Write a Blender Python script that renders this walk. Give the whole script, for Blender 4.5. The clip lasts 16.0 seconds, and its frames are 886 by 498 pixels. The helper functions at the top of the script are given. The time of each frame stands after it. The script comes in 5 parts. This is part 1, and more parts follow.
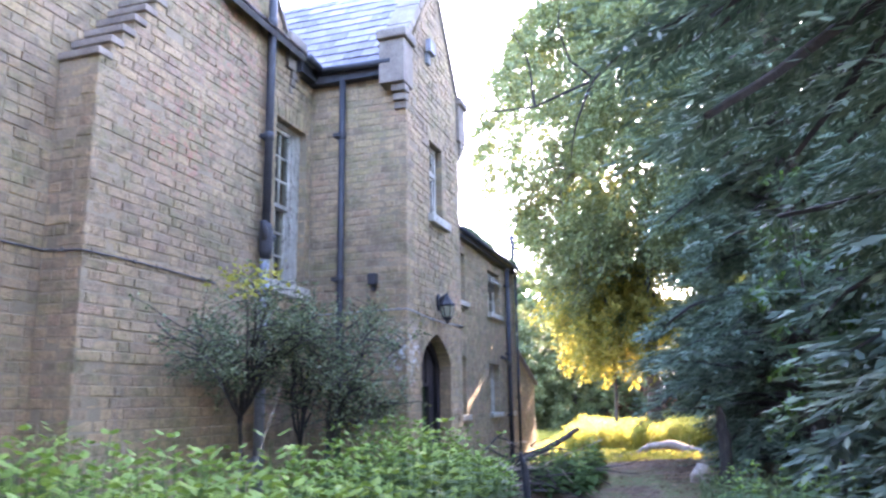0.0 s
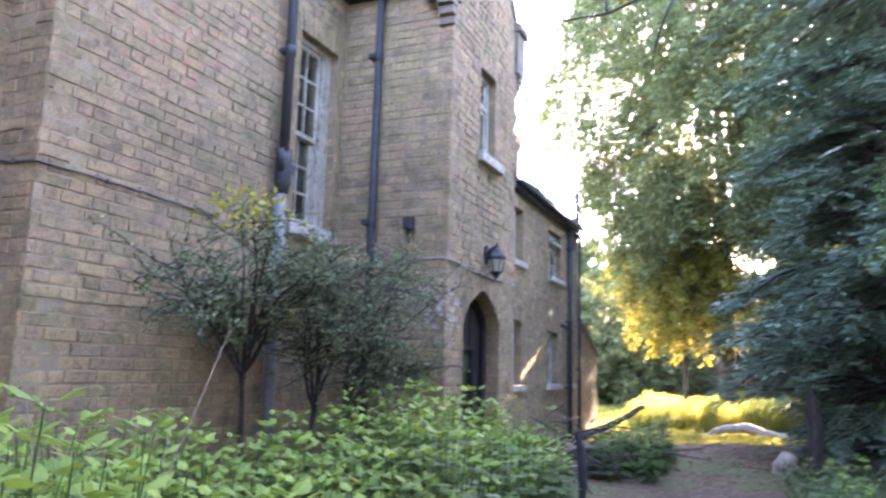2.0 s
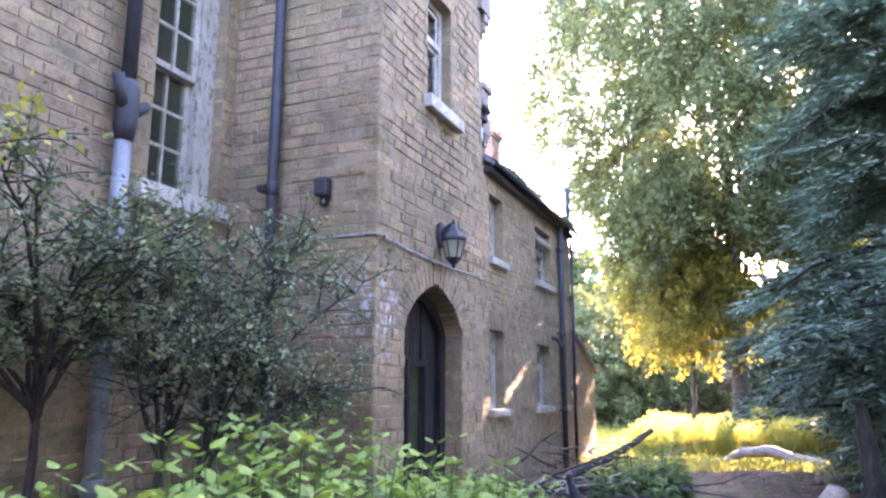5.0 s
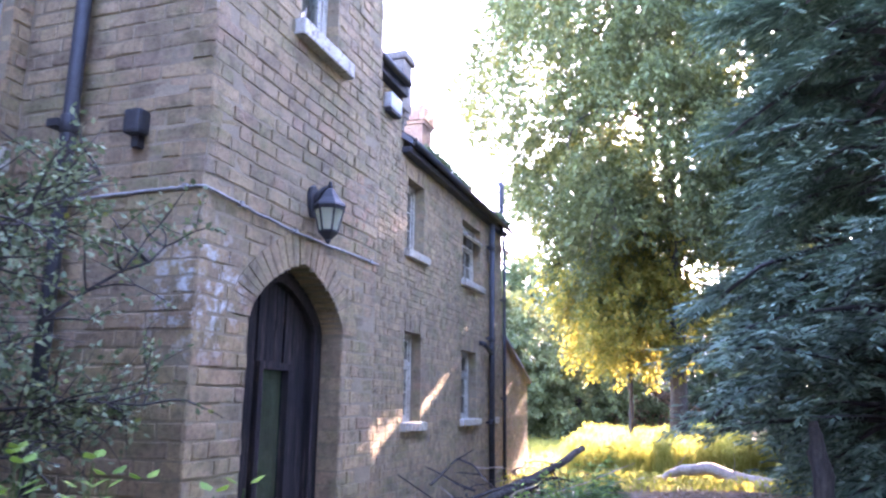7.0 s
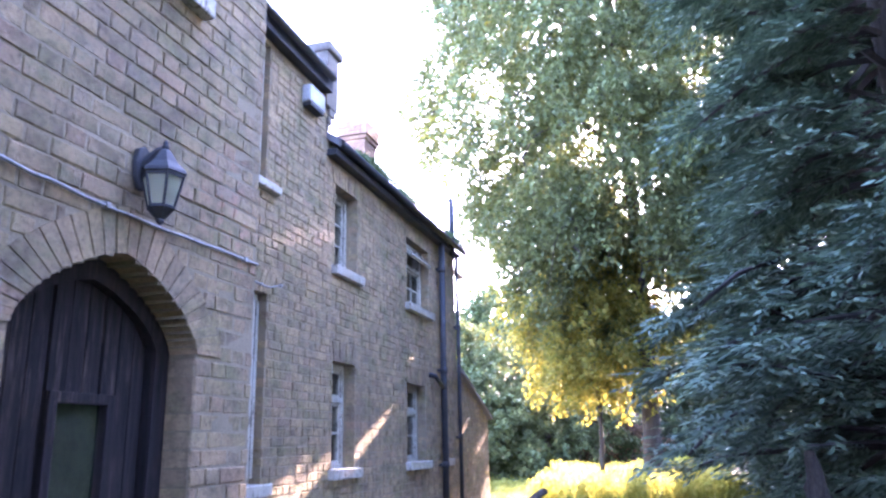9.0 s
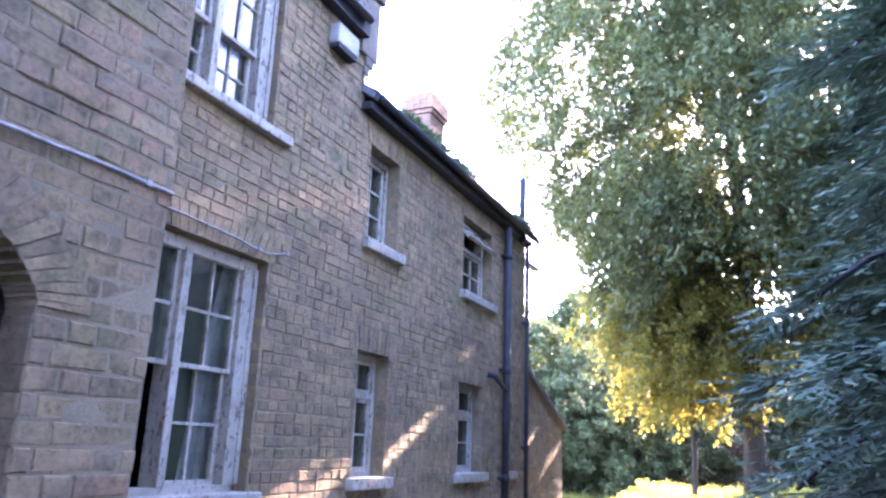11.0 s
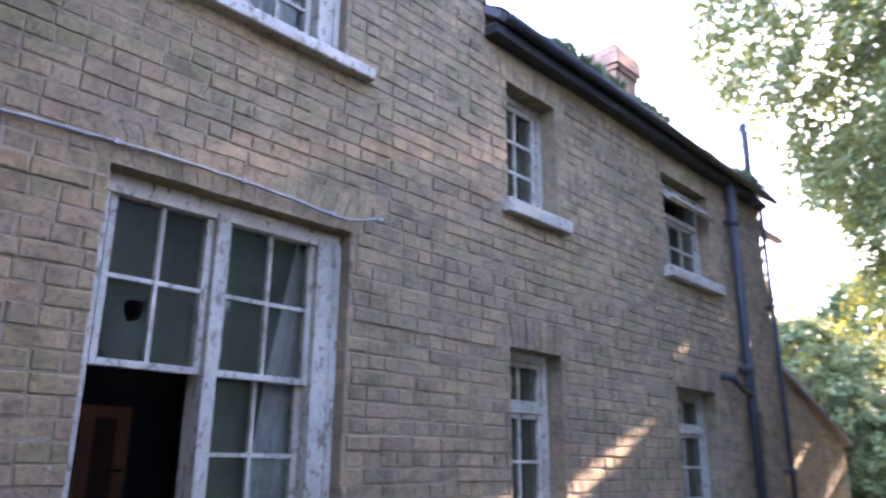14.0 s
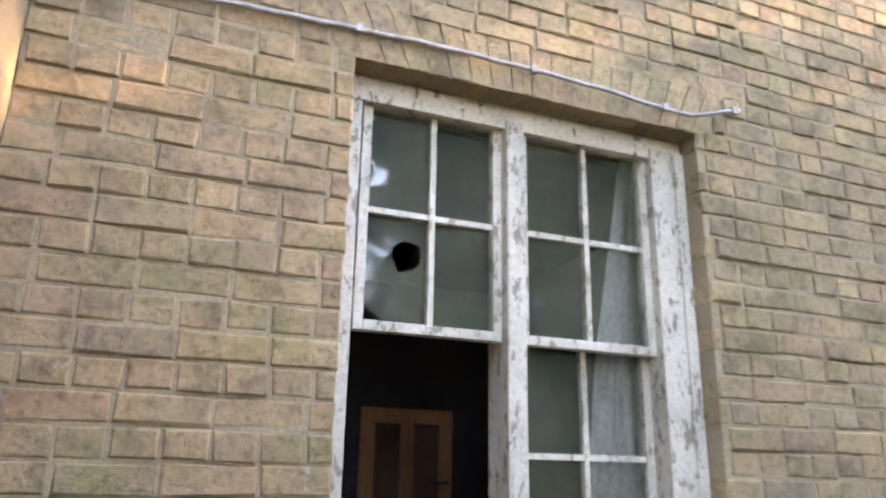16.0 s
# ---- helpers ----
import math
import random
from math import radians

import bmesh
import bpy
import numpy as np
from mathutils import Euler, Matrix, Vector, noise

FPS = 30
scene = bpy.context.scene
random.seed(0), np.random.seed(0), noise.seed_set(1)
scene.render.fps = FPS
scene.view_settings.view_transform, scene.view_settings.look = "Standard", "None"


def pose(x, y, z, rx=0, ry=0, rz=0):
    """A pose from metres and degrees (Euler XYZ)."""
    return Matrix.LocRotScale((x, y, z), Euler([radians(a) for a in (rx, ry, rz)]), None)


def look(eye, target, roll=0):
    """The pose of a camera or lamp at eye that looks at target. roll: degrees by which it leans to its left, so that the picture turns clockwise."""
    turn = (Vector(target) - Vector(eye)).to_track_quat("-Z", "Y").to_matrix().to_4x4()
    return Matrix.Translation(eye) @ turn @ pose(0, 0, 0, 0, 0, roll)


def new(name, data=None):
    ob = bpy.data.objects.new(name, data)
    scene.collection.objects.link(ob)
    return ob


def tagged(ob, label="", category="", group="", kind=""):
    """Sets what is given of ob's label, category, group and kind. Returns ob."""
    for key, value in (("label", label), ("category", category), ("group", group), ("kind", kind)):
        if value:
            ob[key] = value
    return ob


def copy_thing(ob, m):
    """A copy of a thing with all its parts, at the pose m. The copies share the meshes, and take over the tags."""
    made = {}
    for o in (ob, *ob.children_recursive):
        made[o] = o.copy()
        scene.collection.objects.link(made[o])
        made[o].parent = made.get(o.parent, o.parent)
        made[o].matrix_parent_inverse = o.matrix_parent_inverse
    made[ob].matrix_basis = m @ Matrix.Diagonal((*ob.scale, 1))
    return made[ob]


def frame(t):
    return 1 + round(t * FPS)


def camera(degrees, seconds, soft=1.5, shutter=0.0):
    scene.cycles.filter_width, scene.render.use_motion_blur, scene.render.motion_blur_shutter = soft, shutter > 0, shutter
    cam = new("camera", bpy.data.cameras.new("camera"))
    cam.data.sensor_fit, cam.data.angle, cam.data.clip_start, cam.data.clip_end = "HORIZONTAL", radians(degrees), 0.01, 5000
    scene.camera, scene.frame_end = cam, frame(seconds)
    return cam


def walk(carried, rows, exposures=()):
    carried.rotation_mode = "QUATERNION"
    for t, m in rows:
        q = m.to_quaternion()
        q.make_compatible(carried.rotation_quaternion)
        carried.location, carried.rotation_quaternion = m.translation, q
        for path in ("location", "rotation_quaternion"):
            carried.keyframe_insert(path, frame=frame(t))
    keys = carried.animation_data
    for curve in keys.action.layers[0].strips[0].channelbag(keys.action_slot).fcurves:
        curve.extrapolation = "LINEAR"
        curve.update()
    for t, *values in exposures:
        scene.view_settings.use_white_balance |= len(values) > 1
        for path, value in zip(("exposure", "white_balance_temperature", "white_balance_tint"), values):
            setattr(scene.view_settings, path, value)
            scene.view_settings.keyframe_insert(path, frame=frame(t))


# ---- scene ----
cam = camera(61.8, 16.0, 2.4, 0.4)
METRES, EYE, TILT, LEAN, TURN = 10.8, 1.55, 0.0, 0.0, 18.2
ROWS = [
    (0.0, 0.0, 0.0, 0.0, 0.17, 11.57, 0.82),
    (0.5, 0.0061, 0.0303, -0.0003, -3.28, 12.16, -2.29),
    (1.0, 0.0111, 0.0555, -0.0004, -5.52, 11.52, -0.69),
    (1.5, 0.0179, 0.0846, -0.0033, -1.91, 10.96, -0.77),
    (2.0, 0.0156, 0.1154, -0.0033, 4.87, 9.23, -1.66),
    (2.5, 0.0122, 0.1462, -0.0024, 11.87, 8.44, -0.41),
    (3.0, 0.013, 0.1859, -0.0026, 17.87, 11.26, -2.81),
    (3.5, 0.0119, 0.2186, -0.0031, 16.03, 10.4, -2.17),
    (4.0, 0.0177, 0.251, -0.0026, 3.51, 9.39, -0.11),
    (6.5, 0.0716, 0.4008, -0.0017, 7.2, 12.62, -0.16),
    (7.0, 0.0711, 0.4333, 0.0008, 0.35, 11.54, -0.76),
    (7.5, 0.0798, 0.46, 0.0018, 2.87, 14.53, 1.01),
    (8.0, 0.085, 0.4879, 0.0011, 6.3, 16.32, 2.29),
    (8.5, 0.0923, 0.5198, 0.0029, -1.85, 15.35, 2.32),
    (9.0, 0.1065, 0.5485, -0.001, -1.65, 14.58, 1.18),
    (9.5, 0.1213, 0.578, 0.001, 1.02, 14.18, 0.31),
    (12.0, 0.1695, 0.7347, 0.0037, 8.67, 16.77, -1.62),
    (12.5, 0.1783, 0.763, 0.0051, 12.16, 17.6, -0.24),
    (13.0, 0.175, 0.7939, 0.0036, 14.34, 16.43, 0.14),
    (13.5, 0.1736, 0.8201, 0.0045, 15.97, 15.3, 0.27),
    (14.0, 0.1758, 0.8498, 0.0063, 24.92, 16.36, -0.52),
    (14.5, 0.1664, 0.8739, 0.003, 31.63, 16.38, -0.76),
    (15.0, 0.1489, 0.8977, 0.0036, 36.53, 14.74, 0.83),
    (15.5, 0.1281, 0.9203, 0.0029, 46.15, 14.84, 1.18),
    (16.0, 0.1045, 0.9379, 0.0033, 49.66, 17.23, -1.04),
]
walk(cam, [(t, pose(0, 0, EYE, TILT, LEAN, TURN) @ pose(METRES * x, METRES * y, METRES * z, 90 + pitch, roll, yaw)) for t, x, y, z, yaw, pitch, roll in ROWS],
     [(0.0, 5.17, 5850, 33), (2.5, 5.12, 6250, 36), (4.0, 5.38, 6250, 38), (6.5, 5.32, 5800, 42), (9.5, 5.28, 5400, 43), (13.0, 4.9, 5500, 44), (14.3, 4.98, 6100, 36), (16.0, 5.97, 7900, 28)])

# ---- light ----
SUN_YAW, SUN_EL = -6.5, 24.0     # degrees: bearing from +y towards -x, height
world = bpy.data.worlds.new("sky")
scene.world = world
world.use_nodes = True
wn = world.node_tree.nodes
sky = wn.new("ShaderNodeTexSky")
sky.sky_type = "NISHITA"
sky.sun_disc = False
sky.sun_elevation = radians(SUN_EL)
sky.sun_rotation = radians(-SUN_YAW)
sky.dust_density = 1.2
wn["Background"].inputs[1].default_value = 0.15
world.node_tree.links.new(sky.outputs[0], wn["Background"].inputs[0])
sun_data = bpy.data.lights.new("sun", "SUN")
sun_data.energy, sun_data.angle, sun_data.color = 3.6, radians(0.6), (1.0, 0.78, 0.48)
sun = new("sun", sun_data)
_a, _e = radians(SUN_YAW), radians(SUN_EL)
TO_SUN = Vector((-math.sin(_a) * math.cos(_e), math.cos(_a) * math.cos(_e), math.sin(_e)))
sun.matrix_world = look((0, 0, 30), Vector((0, 0, 30)) - TO_SUN)


# ---- materials ----
def mat(name, rough=0.8, metal=0.0):
    m = bpy.data.materials.new(name)
    m.use_nodes = True
    b = m.node_tree.nodes["Principled BSDF"]
    b.inputs["Roughness"].default_value, b.inputs["Metallic"].default_value = rough, metal
    return m, m.node_tree.nodes, m.node_tree.links, b


def noise_node(n, l, scale, detail=4.0, rough=0.6, stretch=None, space="Object"):
    if space == "World":
        src = n.new("ShaderNodeNewGeometry").outputs["Position"]
    else:
        src = n.new("ShaderNodeTexCoord").outputs["Object"]
    if stretch:
        mp = n.new("ShaderNodeMapping")
        mp.inputs["Scale"].default_value = stretch
        l.new(src, mp.inputs[0])
        src = mp.outputs[0]
    t = n.new("ShaderNodeTexNoise")
    t.inputs["Scale"].default_value, t.inputs["Detail"].default_value, t.inputs["Roughness"].default_value = scale, detail, rough
    l.new(src, t.inputs["Vector"])
    return t.outputs["Fac"]


def ramp(n, l, fac, stops):
    r = n.new("ShaderNodeValToRGB")
    while len(r.color_ramp.elements) < len(stops):
        r.color_ramp.elements.new(0.5)
    for e, (p, c) in zip(r.color_ramp.elements, stops):
        e.position, e.color = p, (*c, 1)
    l.new(fac, r.inputs[0])
    return r.outputs[0]


def mixc(n, l, fac, a, b, mode="MIX"):
    m = n.new("ShaderNodeMix")
    m.data_type, m.blend_type = "RGBA", mode
    for sock, v in ((m.inputs[0], fac), (m.inputs[6], a), (m.inputs[7], b)):
        if isinstance(v, (int, float)):
            sock.default_value = v
        elif isinstance(v, tuple):
            sock.default_value = (*v, 1)
        else:
            l.new(v, sock)
    return m.outputs[2]


def bump(n, l, b, height, strength=0.4, dist=0.004):
    k = n.new("ShaderNodeBump")
    k.inputs["Strength"].default_value, k.inputs["Distance"].default_value = strength, dist
    l.new(height, k.inputs["Height"])
    l.new(k.outputs[0], b.inputs["Normal"])


def island(n):
    return n.new("ShaderNodeNewGeometry").outputs["Random Per Island"]


def plain(name, c1, c2, scale=6.0, rough=0.8, metal=0.0, bumps=0.3, stretch=None, fine=60.0, dist=0.004):
    """Two tones blended by broad noise, with fine grain and relief."""
    m, n, l, b = mat(name, rough, metal)
    big = ramp(n, l, noise_node(n, l, scale, 5, 0.65, stretch, "World"), [(0.35, c1), (0.65, c2)])
    grain = noise_node(n, l, fine, 3, 0.6, stretch, "World")
    dark = ramp(n, l, grain, [(0.3, (0.72, 0.72, 0.72)), (0.7, (1.1, 1.1, 1.1))])
    l.new(mixc(n, l, 1.0, big, dark, "MULTIPLY"), b.inputs["Base Color"])
    bump(n, l, b, grain, bumps, dist)
    return m


XP, XA = -2.90, -4.12      # planes of the porch front and the gable block


def brick_mat(name, per_object):
    """Weathered gault brick; each piece has a tone of its own, with moss and soot in broad patches."""
    m, n, l, b = mat(name, 0.92)
    pick = n.new("ShaderNodeObjectInfo").outputs["Random"] if per_object else island(n)
    tone = ramp(n, l, pick, [(0.0, (0.222, 0.161, 0.100)), (0.2, (0.270, 0.198, 0.117)), (0.42, (0.325, 0.238, 0.130)), (0.6, (0.264, 0.199, 0.125)),
                             (0.78, (0.342, 0.252, 0.140)), (0.92, (0.298, 0.200, 0.122)), (1.0, (0.236, 0.180, 0.120))])
    broad = noise_node(n, l, 0.55, 4, 0.6, None, "World")
    tint = ramp(n, l, broad, [(0.35, (0.78, 0.76, 0.74)), (0.62, (1.08, 1.04, 0.98))])
    col = mixc(n, l, 1.0, tone, tint, "MULTIPLY")
    moss = ramp(n, l, noise_node(n, l, 2.6, 5, 0.7, (1, 1, 1.6), "World"), [(0.46, (0, 0, 0)), (0.66, (0.66, 0.66, 0.66))])
    col = mixc(n, l, moss, col, (0.16, 0.15, 0.06))
    blotch = ramp(n, l, noise_node(n, l, 7.5, 4, 0.65, None, "World"), [(0.34, (0.66, 0.65, 0.64)), (0.5, (1, 1, 1)), (0.68, (1.16, 1.14, 1.1))])
    col = mixc(n, l, 1.0, col, blotch, "MULTIPLY")
    spot = noise_node(n, l, 38, 5, 0.7, None, "World")
    col = mixc(n, l, 1.0, col, ramp(n, l, spot, [(0.28, (0.5, 0.48, 0.46)), (0.48, (1, 1, 1)), (0.75, (1.22, 1.2, 1.15))]), "MULTIPLY")
    for place, reach, tone_ in (((XP, 7.6, 2.05), 0.42, (0.62, 0.62, 0.6)), ((XA, 5.2, 3.9), 0.75, (0.36, 0.15, 0.10)), ((XA, 5.9, 5.0), 0.9, (0.36, 0.16, 0.11)), ((XP, 9.35, 2.7), 0.5, (0.42, 0.23, 0.14))):
        gap_ = n.new("ShaderNodeVectorMath")
        gap_.operation = "DISTANCE"
        gap_.inputs[1].default_value = place
        l.new(n.new("ShaderNodeNewGeometry").outputs["Position"], gap_.inputs[0])
        near_ = n.new("ShaderNodeMapRange")
        near_.inputs["From Min"].default_value, near_.inputs["From Max"].default_value = reach, reach * 0.3
        l.new(gap_.outputs["Value"], near_.inputs["Value"])
        rag = ramp(n, l, noise_node(n, l, 11, 5, 0.7, None, "World"), [(0.5, (0, 0, 0)), (0.62, (0.75, 0.75, 0.75))])
        col = mixc(n, l, mixc(n, l, 1.0, near_.outputs[0], rag, "MULTIPLY"), col, tone_)
    white = ramp(n, l, noise_node(n, l, 9, 5, 0.75, None, "World"), [(0.66, (0, 0, 0)), (0.74, (0.5, 0.5, 0.5))])
    col = mixc(n, l, white, col, (0.5, 0.47, 0.42))
    l.new(col, b.inputs["Base Color"])
    bump(n, l, b, noise_node(n, l, 34, 9, 0.78, None, "World"), 1.0, 0.016)
    return m


BRICK = brick_mat("gault_brick", False)
BRICK_ONE = brick_mat("gault_brick_single", True)
MORTAR = plain("lime_mortar", (0.20, 0.155, 0.093), (0.275, 0.216, 0.132), 3, 0.95, 0, 0.6, None, 90)
RED = plain("red_brick", (0.20, 0.105, 0.062), (0.29, 0.18, 0.105), 7, 0.9)
STONE = plain("weathered_stone", (0.14, 0.112, 0.082), (0.23, 0.19, 0.14), 5, 0.9)


def paint_mat(name, c1, c2, under, rough=0.55, peel=0.6):
    """Old paint, flaked through to the wood along the grain."""
    m, n, l, b = mat(name, rough)
    base = ramp(n, l, noise_node(n, l, 3.5, 4, 0.6, None, "World"), [(0.35, c1), (0.65, c2)])
    flake = ramp(n, l, noise_node(n, l, 26, 6, 0.72, (1, 1, 0.45), "World"), [(peel, (0, 0, 0)), (peel + 0.03, (1, 1, 1))])
    col = mixc(n, l, flake, base, under)
    dirt = ramp(n, l, noise_node(n, l, 70, 4, 0.7, None, "World"), [(0.3, (0.7, 0.69, 0.66)), (0.55, (1, 1, 1))])
    l.new(mixc(n, l, 1.0, col, dirt, "MULTIPLY"), b.inputs["Base Color"])
    bump(n, l, b, noise_node(n, l, 30, 6, 0.72, (1, 1, 0.45), "World"), 0.35, 0.003)
    return m


WHITE = paint_mat("flaking_white_paint", (0.31, 0.285, 0.225), (0.44, 0.405, 0.33), (0.16, 0.135, 0.10), 0.65, 0.55)
CREAM = paint_mat("dirty_cream_paint", (0.42, 0.38, 0.30), (0.55, 0.50, 0.42), (0.15, 0.12, 0.09), 0.7, 0.58)


def stained_wood_mat():
    """Dark stain worn through to grey-brown wood in long streaks down the grain."""
    m, n, l, b = mat("dark_stained_oak", 0.82)
    b.inputs["Specular IOR Level"].default_value = 0.2
    stain = ramp(n, l, noise_node(n, l, 5, 5, 0.65, (6, 6, 0.5), "World"), [(0.35, (0.008, 0.007, 0.0075)), (0.65, (0.024, 0.018, 0.018))])
    worn = mixc(n, l, 1.0, ramp(n, l, noise_node(n, l, 9, 6, 0.75, (5, 5, 0.28), "World"), [(0.52, (0, 0, 0)), (0.66, (0.8, 0.8, 0.8))]),
                ramp(n, l, noise_node(n, l, 2.3, 4, 0.6, None, "World"), [(0.42, (0, 0, 0)), (0.6, (1, 1, 1))]), "MULTIPLY")
    l.new(mixc(n, l, worn, stain, (0.115, 0.085, 0.062)), b.inputs["Base Color"])
    bump(n, l, b, noise_node(n, l, 40, 4, 0.7, (6, 6, 0.4), "World"), 0.6, 0.004)
    return m


DOORWOOD = stained_wood_mat()
# pine darkened so that the recess shade sits in the panel colour
PANEL = plain("recess_shade_panel", (0.07, 0.03, 0.018), (0.11, 0.05, 0.03), 4, 0.6)
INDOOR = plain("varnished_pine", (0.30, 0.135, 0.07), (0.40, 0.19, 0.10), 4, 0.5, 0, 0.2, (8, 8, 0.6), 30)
BLACKIRON = plain("black_painted_iron", (0.012, 0.012, 0.013), (0.028, 0.028, 0.030), 9, 0.68, 0.0, 0.3)
GREYPIPE = plain("galvanised_grey_pipe", (0.13, 0.135, 0.135), (0.2, 0.205, 0.2), 6, 0.6, 0.2)
LEAD = plain("dull_lead", (0.12, 0.12, 0.13), (0.2, 0.2, 0.21), 5, 0.7)
DARKCABLE = plain("dark_cable_sheath", (0.04, 0.037, 0.034), (0.10, 0.092, 0.082), 12, 0.7)
CABLE = plain("grey_cable_sheath", (0.20, 0.19, 0.175), (0.34, 0.325, 0.30), 12, 0.7)
# near-black: the darkness of the unlit rooms is put into the colour
PLASTER = plain("gloom_toned_plaster", (0.035, 0.036, 0.05), (0.06, 0.06, 0.075), 2, 0.95)
PLASTIC = plain("white_plastic_case", (0.34, 0.33, 0.31), (0.44, 0.43, 0.41), 5, 0.5, 0, 0.1)
CLOTH = plain("grey_net_curtain", (0.46, 0.47, 0.49), (0.62, 0.63, 0.65), 4, 0.95, 0, 0.2)
BARK = plain("rough_bark", (0.025, 0.02, 0.015), (0.07, 0.056, 0.042), 7, 0.95, 0, 0.9, (3, 3, 0.8), 30, 0.02)
TWIG = plain("dark_twig_bark", (0.02, 0.016, 0.013), (0.05, 0.04, 0.032), 12, 0.9, 0, 0.6)
DEADWOOD = plain("bleached_dead_wood", (0.22, 0.17, 0.12), (0.42, 0.34, 0.25), 6, 0.9, 0, 0.8, (1, 1, 1), 40, 0.01)
MOSSY = plain("moss", (0.08, 0.10, 0.02), (0.18, 0.18, 0.04), 14, 0.98, 0, 0.9)


def slate_mat():
    m, n, l, b = mat("blue_grey_slate", 0.75)
    tone = ramp(n, l, island(n), [(0, (0.095, 0.083, 0.086)), (0.5, (0.15, 0.13, 0.135)), (1, (0.21, 0.18, 0.182))])
    lich = ramp(n, l, noise_node(n, l, 7, 6, 0.7, None, "World"), [(0.55, (0, 0, 0)), (0.72, (0.6, 0.6, 0.6))])
    l.new(mixc(n, l, lich, tone, (0.30, 0.29, 0.26)), b.inputs["Base Color"])
    bump(n, l, b, noise_node(n, l, 40, 5, 0.6, None, "World"), 0.4, 0.004)
    return m


SLATE = slate_mat()


def leaf_mat(name, stops, through_colour, rough=0.5, share=0.4):
    """Leaves with a tone for each, that let light through."""
    m, n, l, b = mat(name, max(rough, 0.65))
    b.inputs["Specular IOR Level"].default_value = 0.22
    col = ramp(n, l, island(n), stops)
    broad = ramp(n, l, noise_node(n, l, 0.9, 3, 0.6, None, "World"), [(0.3, (0.72, 0.75, 0.72)), (0.7, (1.12, 1.12, 1.0))])
    col = mixc(n, l, 1.0, col, broad, "MULTIPLY")
    l.new(col, b.inputs["Base Color"])
    tr = n.new("ShaderNodeBsdfTranslucent")
    l.new(mixc(n, l, 0.6, col, through_colour), tr.inputs[0])
    mx = n.new("ShaderNodeMixShader")
    mx.inputs[0].default_value = share
    l.new(b.outputs[0], mx.inputs[1])
    l.new(tr.outputs[0], mx.inputs[2])
    l.new(mx.outputs[0], n["Material Output"].inputs[0])
    return m


NETTLE = leaf_mat("nettle_leaf", [(0, (0.03, 0.064, 0.018)), (0.5, (0.055, 0.10, 0.027)), (1, (0.095, 0.15, 0.04))], (0.13, 0.22, 0.03), 0.5, 0.2)
NETTLETIP = leaf_mat("young_nettle_leaf", [(0, (0.10, 0.17, 0.03)), (1, (0.21, 0.29, 0.05))], (0.24, 0.34, 0.04), 0.5, 0.28)
SHRUBLEAF = leaf_mat("small_shrub_leaf", [(0, (0.10, 0.13, 0.068)), (0.6, (0.185, 0.225, 0.128)), (0.95, (0.29, 0.33, 0.195)), (1, (0.34, 0.33, 0.07))], (0.16, 0.2, 0.06), 0.6, 0.25)
BEECH = leaf_mat("beech_leaf", [(0, (0.05, 0.07, 0.032)), (0.6, (0.095, 0.12, 0.052)), (1, (0.155, 0.175, 0.075))], (0.20, 0.22, 0.035), 0.6, 0.28)
FIR = leaf_mat("conifer_spray", [(0, (0.05, 0.08, 0.054)), (0.6, (0.105, 0.15, 0.1)), (1, (0.195, 0.245, 0.165))], (0.07, 0.11, 0.045), 0.6, 0.16)
BUSHLEAF = leaf_mat("bush_leaf", [(0, (0.06, 0.085, 0.035)), (0.6, (0.11, 0.145, 0.065)), (1, (0.17, 0.20, 0.095))], (0.16, 0.18, 0.045), 0.7, 0.2)
# under-canopy dark of the backlit wood is put into this leaf colour
WOODLEAF = leaf_mat("shaded_wood_leaf", [(0, (0.018, 0.030, 0.017)), (0.6, (0.035, 0.055, 0.028)), (1, (0.065, 0.09, 0.045))], (0.05, 0.07, 0.02), 0.7, 0.08)
# the gold of leaves lit by low sun is painted into this colour
SUNGOLDLEAF = leaf_mat("sunlit_gold_leaf", [(0, (0.06, 0.085, 0.02)), (0.5, (0.14, 0.15, 0.03)), (1, (0.30, 0.26, 0.05))], (0.42, 0.34, 0.04), 0.5, 0.4)
YOUNG = leaf_mat("yellow_young_leaf", [(0, (0.34, 0.32, 0.05)), (1, (0.5, 0.46, 0.10))], (0.5, 0.45, 0.05), 0.6, 0.3)
GRASS = leaf_mat("tall_seeding_grass", [(0, (0.14, 0.18, 0.03)), (0.6, (0.24, 0.25, 0.05)), (1, (0.36, 0.32, 0.10))], (0.5, 0.45, 0.08), 0.6, 0.45)
DEADLEAF = leaf_mat("brown_dead_spray", [(0, (0.07, 0.042, 0.026)), (0.7, (0.17, 0.105, 0.06)), (1, (0.30, 0.21, 0.13))], (0.2, 0.12, 0.05), 0.8, 0.2)


